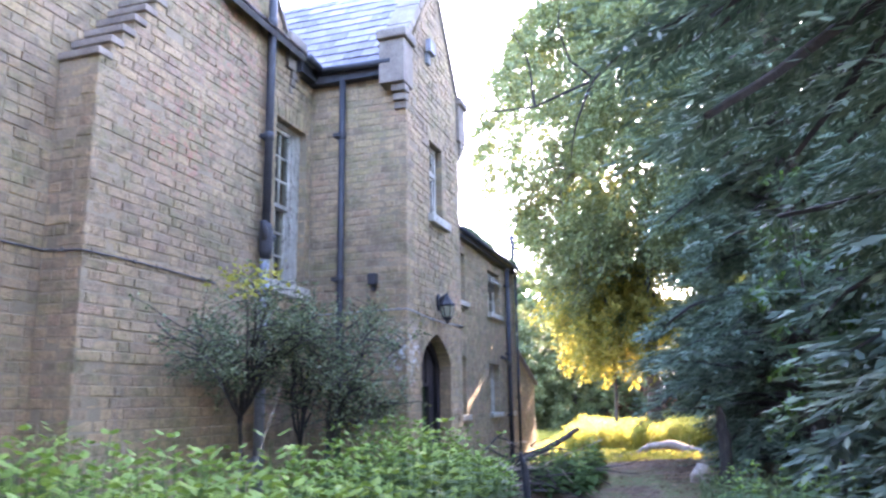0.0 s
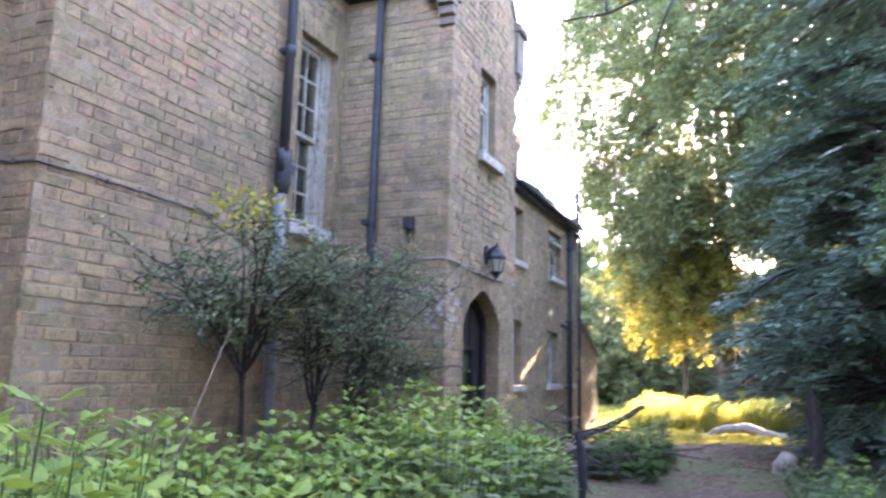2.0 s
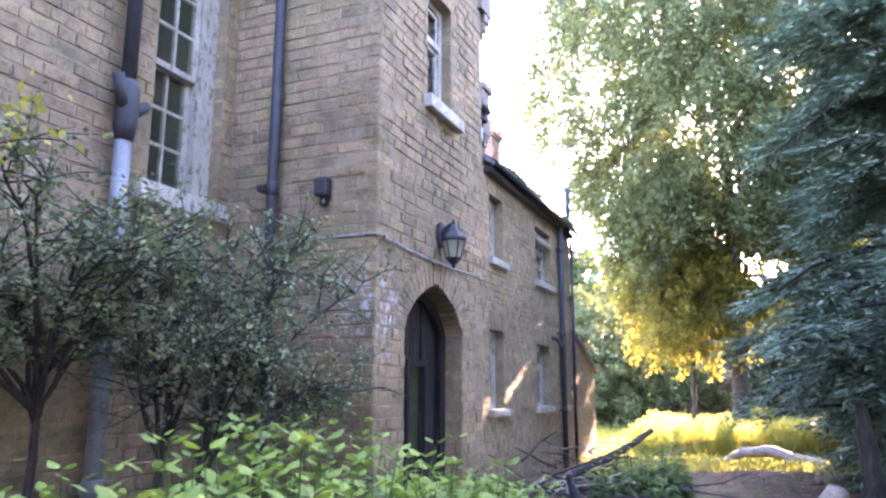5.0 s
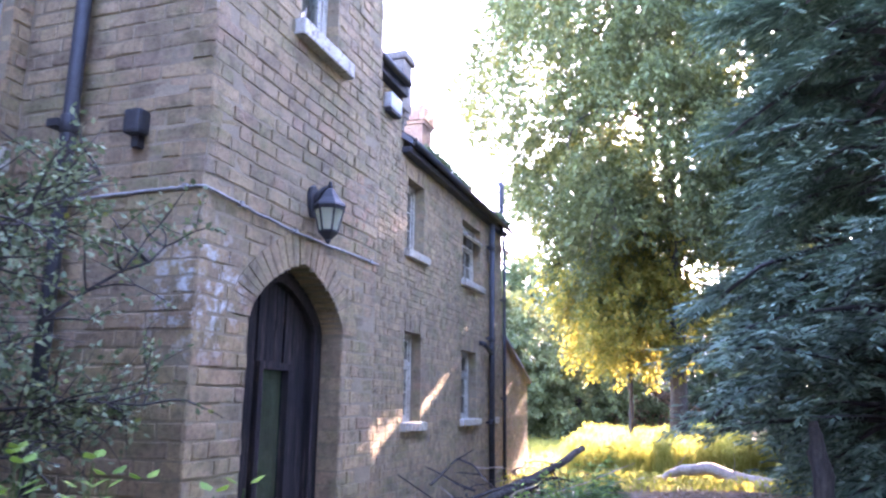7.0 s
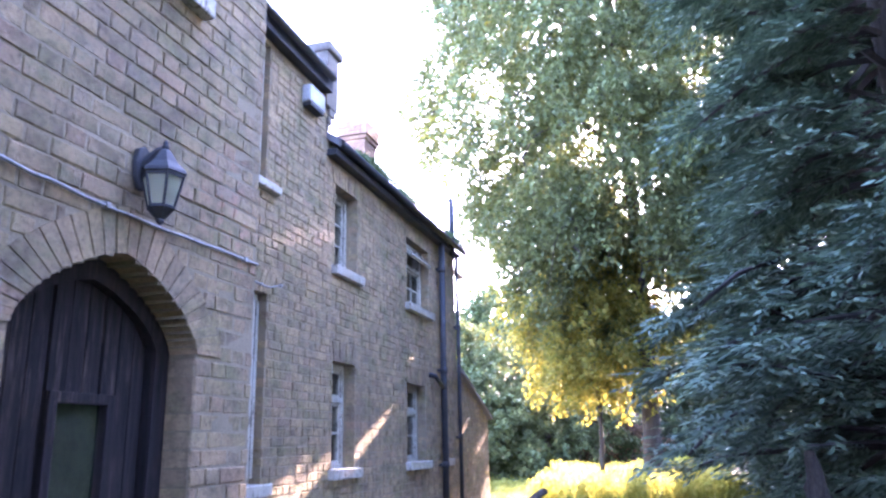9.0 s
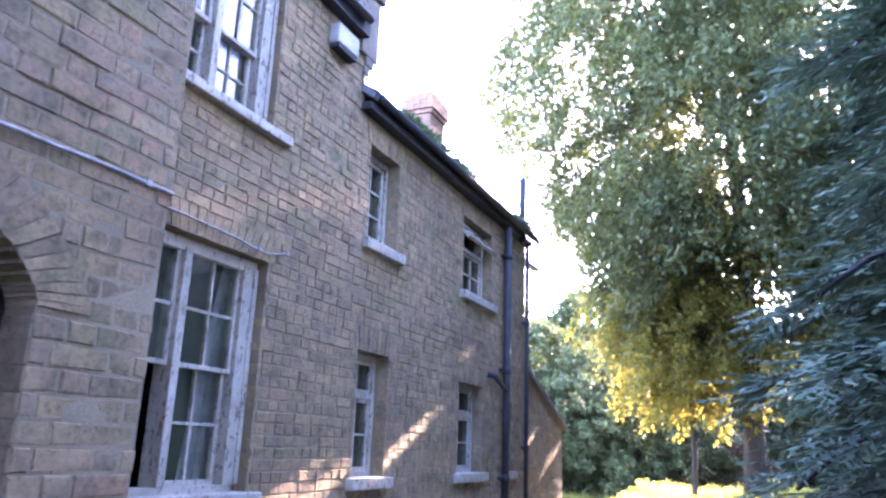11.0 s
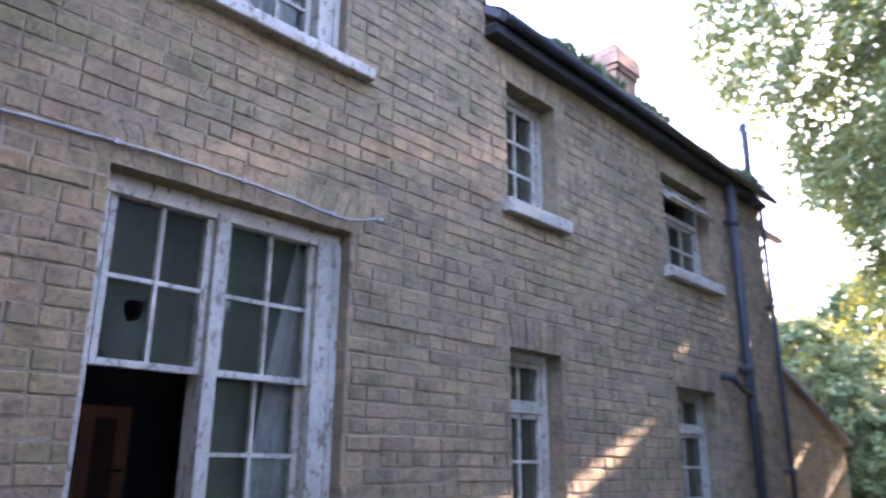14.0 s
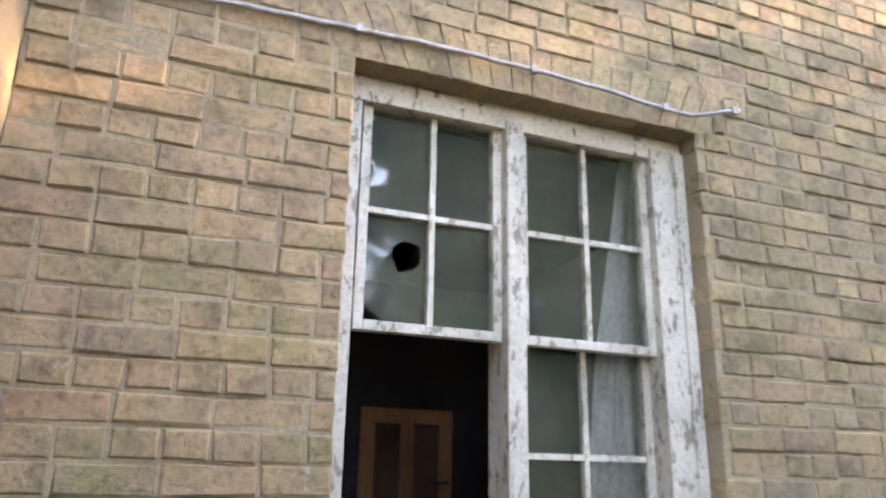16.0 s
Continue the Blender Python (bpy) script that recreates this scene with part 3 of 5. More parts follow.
kneeler("kneeler_porch", XP, Y_P0, 4.86, 5.78, -1)
kneeler("kneeler_porch_far", XP, Y_P1, 4.86, 5.78, 1)
kneeler("kneeler_block", XA, 6.98, 5.02, 5.72, 1, 0.22)
kneeler("kneeler_range", XF, Y_T - 0.02, 4.90, 5.95, 1)

# stepped brick shoulder of the gable block
for i in range(9):
    zz, yy = 4.20 + 0.15 * i, Y_A + 0.115 * i
    st = part("shoulder_step", Mesh().box(XR, XA + 0.02, yy - 0.03, yy + 0.12, zz - 0.01, zz + 0.05), STONE, bevel=0.008)
    tagged(st, "tumbled brick step on the shoulder of the gable block", "coping", group="shoulder steps", kind="structure")


def gutter(name, pts, label):
    g = thing(name, label, "gutter", pts[0], kind="structure")
    part("channel", Mesh().tube(pts, 0.042, 10), BLACKIRON, g, smooth=True)


gutter("gutter_porch", [(-4.02, Y_P0 - 0.17, 5.42), (XP - 0.12, Y_P0 - 0.17, 5.40)], "black iron gutter under the porch slates")
gutter("gutter_inner", [(-3.92, 7.08, 5.47), (-3.92, Y_P0 - 0.12, 5.42)], "black iron gutter beside the kneeler")
gutter("gutter_range", [(-3.93, Y_P1, 5.42), (-3.93, Y_T - 0.2, 5.42)], "black iron gutter of the tall range")
gutter("gutter_cottage", [(-3.92, Y_T + 0.08, 4.735), (-3.92, Y_E + 0.1, 4.72)], "black iron gutter of the cottage")
for nm, bb in (("fascia_range", (XF, XF + 0.11, Y_P1, Y_T - 0.1, 5.30, 5.44)), ("fascia_cottage", (XF, XF + 0.12, Y_T, Y_E, 4.62, 4.69)), ("fascia_inner", (XA, XA + 0.12, 7.05, Y_P0, 5.30, 5.44)), ("fascia_porch", (-4.1, XP - 0.1, Y_P0 - 0.12, Y_P0, 5.28, 5.40))):
    tagged(part(nm, Mesh().box(*bb), BLACKIRON), "dark stained eaves board under the slates", "fascia", kind="structure")


# ---- windows ----
def bars(ms, x0, x1, y0, y1, z0, z1, nx, ny, w=0.02):
    for i in range(1, nx):
        y = y0 + (y1 - y0) * i / nx
        ms.box(x0, x1, y - w / 2, y + w / 2, z0, z1)
    for j in range(1, ny):
        z = z0 + (z1 - z0) * j / ny
        ms.box(x0 + 0.002, x1 - 0.002, y0, y1, z - w / 2, z + w / 2)


def light(win, x, y0, y1, z0, z1, nx, ny, rail=0.045, glazed=True, hole=None):
    """One sash or casement: stiles, rails, glazing bars and its panes."""
    s = Mesh()
    s.box(x - 0.022, x + 0.022, y0, y0 + rail, z0, z1)
    s.box(x - 0.022, x + 0.022, y1 - rail, y1, z0, z1)
    s.box(x - 0.02, x + 0.024, y0 + rail, y1 - rail, z0, z0 + rail)
    s.box(x - 0.02, x + 0.024, y0 + rail, y1 - rail, z1 - rail, z1)
    sash = part("sash", s, WHITE, win, bevel=0.003)
    b = Mesh()
    gy0, gy1, gz0, gz1 = y0 + rail, y1 - rail, z0 + rail, z1 - rail
    bars(b, x - 0.012, x + 0.016, gy0, gy1, gz0, gz1, nx, ny)
    if b.v:
        part("glazing_bar", b, WHITE, sash)
    if glazed:
        for i in range(nx):
            for j in range(ny):
                a0, a1 = gy0 + (gy1 - gy0) * i / nx, gy0 + (gy1 - gy0) * (i + 1) / nx
                c0, c1 = gz0 + (gz1 - gz0) * j / ny, gz0 + (gz1 - gz0) * (j + 1) / ny
                g = Mesh()
                if hole == (i, j):
                    rng = random.Random(5)
                    cy, cz = a0 + (a1 - a0) * 0.62, c0 + (c1 - c0) * 0.60
                    k = 14
                    ring = [(cy + (0.048 + rng.uniform(-0.012, 0.012)) * math.cos(2 * math.pi * q / k), cz + (0.055 + rng.uniform(-0.014, 0.014)) * math.sin(2 * math.pi * q / k)) for q in range(k)]
                    edge = []
                    for q in range(k):
                        c, s_ = math.cos(2 * math.pi * q / k), math.sin(2 * math.pi * q / k)
                        t = min(((a1 - cy) if c > 0 else (a0 - cy)) / c if abs(c) > 1e-6 else 9, ((c1 - cz) if s_ > 0 else (c0 - cz)) / s_ if abs(s_) > 1e-6 else 9)
                        edge.append((cy + c * t, cz + s_ * t))
                    g.add([(x, *p) for p in ring + edge], [(k + q, k + (q + 1) % k, (q + 1) % k, q) for q in range(k)])
                else:
                    g.add([(x, a0, c0), (x, a1, c0), (x, a1, c1), (x, a0, c1)], [(0, 1, 2, 3)])
                pn = part("pane", g, GLASS, sash, recalc=False)
                pn.visible_shadow = False
    return sash


def window(name, xp, op, label, kind, sill=None, depth=0.10):
    y0, y1, z0, z1 = op
    w = thing(name, label, "window", (xp, (y0 + y1) / 2, z0), kind="structure")
    x = xp - depth
    j = 0.06
    top = z1
    fr = Mesh()
    for b in ((x - 0.1, x + 0.012, y0, y0 + j, z0, top), (x - 0.1, x + 0.012, y1 - j, y1, z0, top), (x - 0.1, x + 0.010, y0 + j, y1 - j, top - j, top), (x - 0.1, x + 0.02, y0 + j, y1 - j, z0, z0 + 0.05)):
        fr.box(*b)
    part("frame", fr, WHITE, w, bevel=0.004)
    a0, a1, c0, c1 = y0 + j, y1 - j, z0 + 0.05, top - j
    if kind == "sash":
        mid = (c0 + c1) / 2 if xp != XA else 3.70
        box = a1 - 0.11
        light(w, x - 0.03, a0, box, mid - 0.02, c1, 2, 3)
        light(w, x - 0.078, a0, box, c0, mid + 0.02, 2, 3)
        part("box_frame", Mesh().box(x - 0.1, x + 0.018, box, a1, c0, c1), WHITE, w, bevel=0.005)
    elif kind == "casement":
        light(w, x - 0.03, a0, a1, c0, c1, 2, 3)
    elif kind == "transom":
        mid = c1 - (c1 - c0) * 0.33
        light(w, x - 0.03, a0, a1, mid + 0.03, c1, 2, 1, 0.035)
        part("transom", Mesh().box(x - 0.08, x + 0.02, a0, a1, mid - 0.025, mid + 0.03), WHITE, w, bevel=0.005)
        light(w, x - 0.03, a0, a1, c0, mid - 0.025, 2, 2, 0.035)
    elif kind == "single":
        mid = c1 - (c1 - c0) * 0.36
        light(w, x - 0.03, a0, a1, mid + 0.03, c1, 1, 1, 0.035)
        part("transom", Mesh().box(x - 0.08, x + 0.02, a0, a1, mid - 0.025, mid + 0.03), WHITE, w, bevel=0.005)
        light(w, x - 0.03, a0, a1, c0, mid - 0.025, 1, 1, 0.035)
    elif kind == "vent":
        mid = c1 - (c1 - c0) * 0.34
        part("transom", Mesh().box(x - 0.08, x + 0.02, a0, a1, mid - 0.025, mid + 0.025), WHITE, w, bevel=0.005)
        light(w, x - 0.03, a0, a1, c0, mid - 0.025, 3, 2, 0.035)
        h = c1 - mid - 0.03
        s = light(w, 0.0, a0, a1, -h, 0.0, 3, 1, 0.035)
        s.matrix_parent_inverse = Matrix.Translation(-w.location) @ pose(x + 0.03, 0, c1, 0, -38, 0)
    elif kind == "double":
        m0, m1, aw = y0 + 0.572, y0 + 0.64, 0.15
        part("mullion", Mesh().box(x - 0.12, x + 0.035, m0, m1, z0 + 0.05, c1), WHITE, w, bevel=0.008)
        mid = 2.03 if name == "window_1" else z0 + (z1 - z0) * 0.42
        light(w, x - 0.03, a0 + 0.01, m0, mid - 0.02, c1, 2, 2, 0.032, hole=(0, 0) if name == "window_1" else None)
        light(w, x - 0.03, m1, y1 - aw, mid - 0.02, c1, 2, 2, 0.032)
        light(w, x - 0.078, m1, y1 - aw, c0, mid + 0.02, 2, 2, 0.032)
        if name != "window_1":
            light(w, x - 0.078, a0 + 0.01, m0, c0, mid + 0.02, 2, 2, 0.032)
        part("architrave", Mesh().box(x - 0.1, x + 0.03, y1 - aw, y1 - 0.004, z0 + 0.05, c1 + 0.01).box(x + 0.03, x + 0.042, y1 - 0.05, y1 - 0.006, z0 + 0.05, c1), WHITE, w, bevel=0.004)
        part("frieze", Mesh().box(x - 0.02, x + 0.02, y0, y1, top - j - 0.03, top - 0.004), CREAM, w, bevel=0.004)
    s0, s1, sz0, sz1 = sill or (y0 - 0.07, y1 + 0.09, z0 - 0.10, z0 + 0.004)
    part("sill", Mesh().box(xp - depth - 0.1, xp + 0.075, s0, s1, sz0, sz1), WHITE, w, "stone sill with flaking white paint", bevel=0.012)
    return w


window("window_1", XF, BW, "tall white double sash window with a raised lower sash and broken pane", "double", None, 0.115)
window("window_2", XF, UW, "white double sash window with thick flaking sill", "double", (10.38, 11.87, 3.79, 3.865))
window("window_3", XF, FW1, "small white six pane casement window", "casement", None, 0.15)
window("window_4", XF, GW1, "narrow white four pane window with top light", "transom", None, 0.15)
window("window_5", XF, FW2, "white casement window with its top vent propped open", "vent", None, 0.14)
window("window_6", XF, GW2, "white window with top light over a pale sill", "transom", None, 0.15)
window("window_7", XF, GW3, "slim white side window behind the downpipe", "single", None, 0.14)
window("window_8", XP, PW, "slim white window over the porch door", "single", (8.26, 8.95, 3.69, 3.795))
window("window_9", XA, W1, "tall white sash window with many panes", "sash", (6.64, 7.45, 2.68, 2.81))


# ---- doorway ----
def arch_outline(n, grow=0.0, foot=0.0):
    pts = []
    for i in range(-n, n + 1):
        v = math.sin(math.pi / 2 * i / n)
        pts.append((ARCH_C + (ARCH_W + grow) * v, ARCH_Z + arch_z(v) * (ARCH_R + grow) / ARCH_R))
    return [(pts[0][0], foot)] + pts + [(pts[-1][0], foot)]


def doorway():
    d = thing("door_1", "dark stained plank door in a pointed brick arch, with green glass panel", "door", (XP - 0.2, ARCH_C, 0), kind="structure")
    outer, inner = arch_outline(16, 0.0, 0.05), arch_outline(16, -0.10, 0.05)
    x = XP - 0.15
    fr = Mesh()
    n = len(outer)
    a = [(x, *p) for p in outer] + [(x, *p) for p in inner] + [(x - 0.09, *p) for p in outer] + [(x - 0.09, *p) for p in inner]
    fr.add(a, [(i, i + 1, n + i + 1, n + i) for i in range(n - 1)] + [(n + i, n + i + 1, 3 * n + i + 1, 3 * n + i) for i in range(n - 1)])
    part("door_frame", fr, DOORWOOD, d, "dark oak frame following the arch")
    # planks with open joints
    k = 9
    y0, y1 = ARCH_C - ARCH_W + 0.1, ARCH_C + ARCH_W - 0.1
    py0, py1, pz0, pz1 = 8.42, 8.70, 0.98, 1.72
    for i in range(k):
        a0, a1 = y0 + (y1 - y0) * i / k + 0.004, y0 + (y1 - y0) * (i + 1) / k - 0.004
        def top(y):
            v = (y - ARCH_C) / (ARCH_W - 0.1)
            return ARCH_Z + arch_z(min(1, abs(v))) * (ARCH_R - 0.1) / ARCH_R
        xs = (x - 0.075, x - 0.045 - 0.004 * (i % 3))
        spans = [(0.06, None)]
        if a0 < py1 and a1 > py0:
            spans = [(0.06, pz0), (pz1, None)]
        for lo, hi in spans:
            t0, t1 = (top(a0), top(a1)) if hi is None else (hi, hi)
            m = Mesh().add([(xs[0], a0, lo), (xs[0], a1, lo), (xs[0], a1, t1), (xs[0], a0, t0), (xs[1], a0, lo), (xs[1], a1, lo), (xs[1], a1, t1), (xs[1], a0, t0)],
                           [(0, 1, 2, 3), (4, 7, 6, 5), (0, 4, 5, 1), (1, 5, 6, 2), (2, 6, 7, 3), (3, 7, 4, 0)])
            part("plank", m, DOORWOOD, d, bevel=0.004)
    m = Mesh()
    for b in ((py0 - 0.045, py0, pz0 - 0.045, pz1 + 0.045), (py1, py1 + 0.045, pz0 - 0.045, pz1 + 0.045), (py0, py1, pz1, pz1 + 0.045), (py0, py1, pz0 - 0.045, pz0)):
        m.box(x - 0.075, x - 0.018, *b)
    part("glazing_frame", m, DOORWOOD, d, bevel=0.004)
    part("pane", Mesh().add([(x - 0.06, py0, pz0), (x - 0.06, py1, pz0), (x - 0.06, py1, pz1), (x - 0.06, py0, pz1)], [(0, 1, 2, 3)]), GREENGLASS, d, "mottled green glass panel", recalc=False)
    # soffit and jambs of the arch, in brick
    sof = Mesh()
    pts = arch_outline(24, 0.002, SOLE)
    for (ya, za), (yb, zb) in zip(pts, pts[1:]):
        sof.add([(XP + 0.0, ya, za), (XP + 0.0, yb, zb), (XP - 0.34, yb, zb), (XP - 0.34, ya, za)], [(0, 1, 2, 3)])
    tagged(part("reveal_door", sof, MORTAR, recalc=False), "brick reveal of the pointed doorway", "reveal", kind="structure")
    tagged(part("step_door", Mesh().box(XP - 0.3, XP + 0.35, ARCH_C - 0.7, ARCH_C + 0.7, -0.1, 0.06), STONE, bevel=0.015), "worn stone doorstep", "step", kind="structure")
    tagged(part("wall_porch_inner", Mesh().box(-4.5, -4.4, Y_P0, Y_P1, SOLE, 5.4), PLASTER), "plaster wall inside the porch with gloom put into its colour", "wall", kind="structure")


doorway()


def lantern():
    L = thing("wall_lantern", "black iron coach lantern with frosted panes over the door", "wall lamp", (XP, 8.56, 2.7))
    x, y = XP + 0.125, 8.57
    part("back_plate", Mesh().prism([(-0.018, 2.63), (0.018, 2.63), (0.04, 2.68), (0.052, 2.75), (0.04, 2.81), (0.0, 2.835), (-0.04, 2.81), (-0.052, 2.75), (-0.04, 2.68)], (XP + 0.003, y - 0.012, 0), (0, 1, 0), (0, 0, 1), (0.03, 0, 0)), BLACKIRON, L, bevel=0.008)
    part("arm", Mesh().tube([(XP + 0.02, y - 0.012, 2.72), (XP + 0.05, y - 0.01, 2.765), (XP + 0.085, y - 0.004, 2.805), (x, y, 2.822)], [0.026, 0.022, 0.016, 0.012], 8), BLACKIRON, L, smooth=True)

    def ring(r, zz):
        return [(x + r * math.cos(math.pi / 3 * k + 0.3), y + r * math.sin(math.pi / 3 * k + 0.3), zz) for k in range(6)]

    def frustum(*steps):
        m = Mesh()
        n = len(steps)
        return m.add([p for r, zz in steps for p in ring(r, zz)], [(6 * i + k, 6 * i + (k + 1) % 6, 6 * i + 6 + (k + 1) % 6, 6 * i + 6 + k) for i in range(n - 1) for k in range(6)] + [(5, 4, 3, 2, 1, 0), tuple(6 * n - 6 + k for k in range(6))])
    part("hood", frustum((0.102, 2.69), (0.098, 2.705), (0.06, 2.745), (0.028, 2.80), (0.012, 2.812)), BLACKIRON, L, bevel=0.002)
    part("finial", Mesh().tube([(x, y, 2.81), (x, y, 2.822), (x, y, 2.83), (x, y, 2.84), (x, y, 2.852)], [0.012, 0.018, 0.010, 0.013, 0.004], 8), BLACKIRON, L, smooth=True)
    part("rim", frustum((0.092, 2.672), (0.095, 2.689)), BLACKIRON, L)
    a, b = ring(0.056, 2.545), ring(0.088, 2.674)
    for k in range(6):
        part("corner_bar", Mesh().tube([a[k], b[k]], 0.0065, 6), BLACKIRON, L)
        q = (k + 1) % 6
        pn = part("pane", Mesh().add([a[k], a[q], b[q], b[k]], [(0, 1, 2, 3)]), LAMPGLASS, L, recalc=False)
        pn.visible_shadow = False
    part("base", frustum((0.02, 2.49), (0.038, 2.51), (0.062, 2.535), (0.062, 2.547)), BLACKIRON, L, bevel=0.002)
    part("drop", Mesh().tube([(x, y, 2.492), (x, y, 2.478), (x, y, 2.465)], [0.016, 0.018, 0.006], 8), BLACKIRON, L, smooth=True)


lantern()


# ---- pipes and cables on the walls ----
def pipe(name, x, y, z0, z1, r, label, material=BLACKIRON, collars=(), shoe=None):
    p = thing(name, label, "downpipe", (x, y, z0))
    part("barrel", Mesh().tube([(x, y, z1), (x, y, (z0 + z1) / 2), (x, y, z0)] + ([shoe] if shoe else []), r, 12), material, p, smooth=True)
    for z in collars:
        part("collar", Mesh().tube([(x, y, z - 0.05), (x, y, z - 0.045), (x, y, z + 0.045), (x, y, z + 0.05)], [r, r * 1.2, r * 1.2, r], 12), material, p, smooth=True)
        part("bracket", Mesh().box(x - 0.09, x - r * 0.5, y - 0.06, y + 0.06, z - 0.02, z + 0.02), material, p)
    return p


pipe("downpipe", XA + 0.085, 6.46, 3.2, 7.0, 0.045, "black iron downpipe ending in a joint on the gable wall", collars=(5.6, 4.3))
j = thing("hopper_joint", "black iron pipe joint with branches on the gable wall", "pipe joint", (XA + 0.09, 6.46, 3.1))
part("body", Mesh().tube([(XA + 0.09, 6.46, 3.36), (XA + 0.09, 6.46, 3.30), (XA + 0.09, 6.46, 3.08), (XA + 0.09, 6.46, 2.98)], [0.05, 0.07, 0.07, 0.052], 12), BLACKIRON, j, smooth=True)
part("branch", Mesh().tube([(XA + 0.09, 6.46, 3.12), (XA + 0.12, 6.38, 3.26), (XA + 0.13, 6.34, 3.36)], 0.036, 10), BLACKIRON, j, smooth=True)
part("elbow", Mesh().tube([(XA + 0.0, 6.60, 3.24), (XA + 0.09, 6.60, 3.24), (XA + 0.09, 6.48, 3.14)], 0.036, 10), BLACKIRON, j, smooth=True)
pipe("lower_downpipe", XA + 0.085, 6.46, 0.0, 3.0, 0.05, "pale galvanised lower length of the downpipe", GREYPIPE, (2.2, 1.0))
pipe("porch_downpipe", -3.67, Y_P0 - 0.09, 0.1, 5.38, 0.038, "black iron downpipe on the porch flank", collars=(4.6, 2.9, 1.3))
pipe("cottage_downpipe", XF + 0.09, 17.05, 0.15, 4.62, 0.05, "thick black soil pipe on the cottage wall", collars=(4.2, 2.6, 1.2))
pipe("corner_downpipe", XF + 0.07, 18.02, 0.1, 4.62, 0.032, "slim black rainwater pipe at the cottage corner", collars=(3.4, 1.6))
b = thing("waste_branch", "black waste pipe branch joining the soil pipe", "pipe", (XF + 0.09, 16.75, 2.4))
part("branch", Mesh().tube([(XF + 0.0, 16.55, 2.5), (XF + 0.09, 16.6, 2.48), (XF + 0.09, 17.02, 2.34)], 0.035, 10), BLACKIRON, b, smooth=True)
pipe("vent_pipe", XF + 0.12, 17.6, 4.55, 5.55, 0.05, "dark iron vent pipe standing above the gutter", BLACKIRON)
st = thing("timber_stub", "weathered timber stub jutting from the gable end", "timber", (XF - 0.1, Y_E, 4.5))
part("beam", Mesh().box(XF - 0.2, XF - 0.08, Y_E - 0.05, Y_E + 1.1, 4.48, 4.54), DEADWOOD, st, bevel=0.01)


def cable(name, pts, label, r=0.009, material=CABLE):
    c = thing(name, label, "cable", pts[0])
    fine = []
    rng = random.Random(len(pts))
    for p, q in zip(pts, pts[1:]):
        p, q = Vector(p), Vector(q)
        for i in range(8):
            w = p.lerp(q, i / 8)
            fine.append(w + Vector((0, 0, rng.uniform(-0.004, 0.004))))
    fine.append(Vector(pts[-1]))
    part("sheath", Mesh().tube(fine, r, 6), material, c, smooth=True)
    for i in range(3, len(fine), 9):
        p = fine[i]
        part("clip", Mesh().box(p.x - 0.012, p.x + 0.012, p.y - 0.012, p.y + 0.012, p.z - 0.012, p.z + 0.014), material, c)


cable("wall_cable_porch", [(-4.05, Y_P0 - 0.014, 2.52), (XP - 0.2, Y_P0 - 0.014, 2.54), (XP + 0.014, Y_P0 - 0.012, 2.54), (XP + 0.014, 8.0, 2.515), (XP + 0.014, 8.5, 2.50), (XP + 0.014, Y_P1, 2.52)], "dull grey cable clipped round the porch", 0.008)
cable("wall_cable_range", [(XF + 0.014, Y_P1, 2.90), (XF + 0.014, 10.2, 2.93), (XF + 0.014, 10.75, 2.95), (XF + 0.03, 11.3, 2.93), (XF + 0.03, 11.75, 2.90), (XF + 0.05, 11.98, 2.96)], "pale cable sagging over the tall window, its end loose", 0.008)
cable("wall_cable_block", [(XR + 0.014, 1.0, 2.70), (XR + 0.014, Y_A - 0.012, 2.68), (XA + 0.014, Y_A - 0.012, 2.66), (XA + 0.014, 5.0, 2.66), (XA + 0.014, 5.75, 2.64)], "thin dark cable along the gable block wall", 0.008, DARKCABLE)

# alarm box, floodlight, camera on the walls
a = thing("alarm_box", "white plastic alarm box under the eaves", "alarm box", (XF, 12.5, 5.0))
part("case", Mesh().box(XF + 0.002, XF + 0.11, 12.33, 12.68, 4.98, 5.17), PLASTIC, a, bevel=0.02)
part("underside", Mesh().box(XF + 0.01, XF + 0.10, 12.35, 12.66, 4.94, 4.98), BLACKIRON, a)
v = thing("floodlight", "small grey floodlight high on the porch gable", "floodlight", (XP, 8.25, 5.8))
part("case", Mesh().box(XP + 0.03, XP + 0.10, 8.14, 8.34, 5.86, 6.03), LEAD, v, bevel=0.012)
part("bracket", Mesh().box(XP + 0.002, XP + 0.05, 8.18, 8.28, 5.72, 5.86), GREYPIPE, v, bevel=0.006)
s = thing("wall_sensor", "small black bulkhead fitting on the porch flank", "wall fitting", (-3.28, Y_P0, 2.86))
part("case", Mesh().box(-3.34, -3.24, Y_P0 - 0.09, Y_P0 - 0.003, 2.82, 2.95), BLACKIRON, s, bevel=0.02)
part("bracket", Mesh().box(-3.31, -3.27, Y_P0 - 0.05, Y_P0 - 0.003, 2.76, 2.83), BLACKIRON, s)


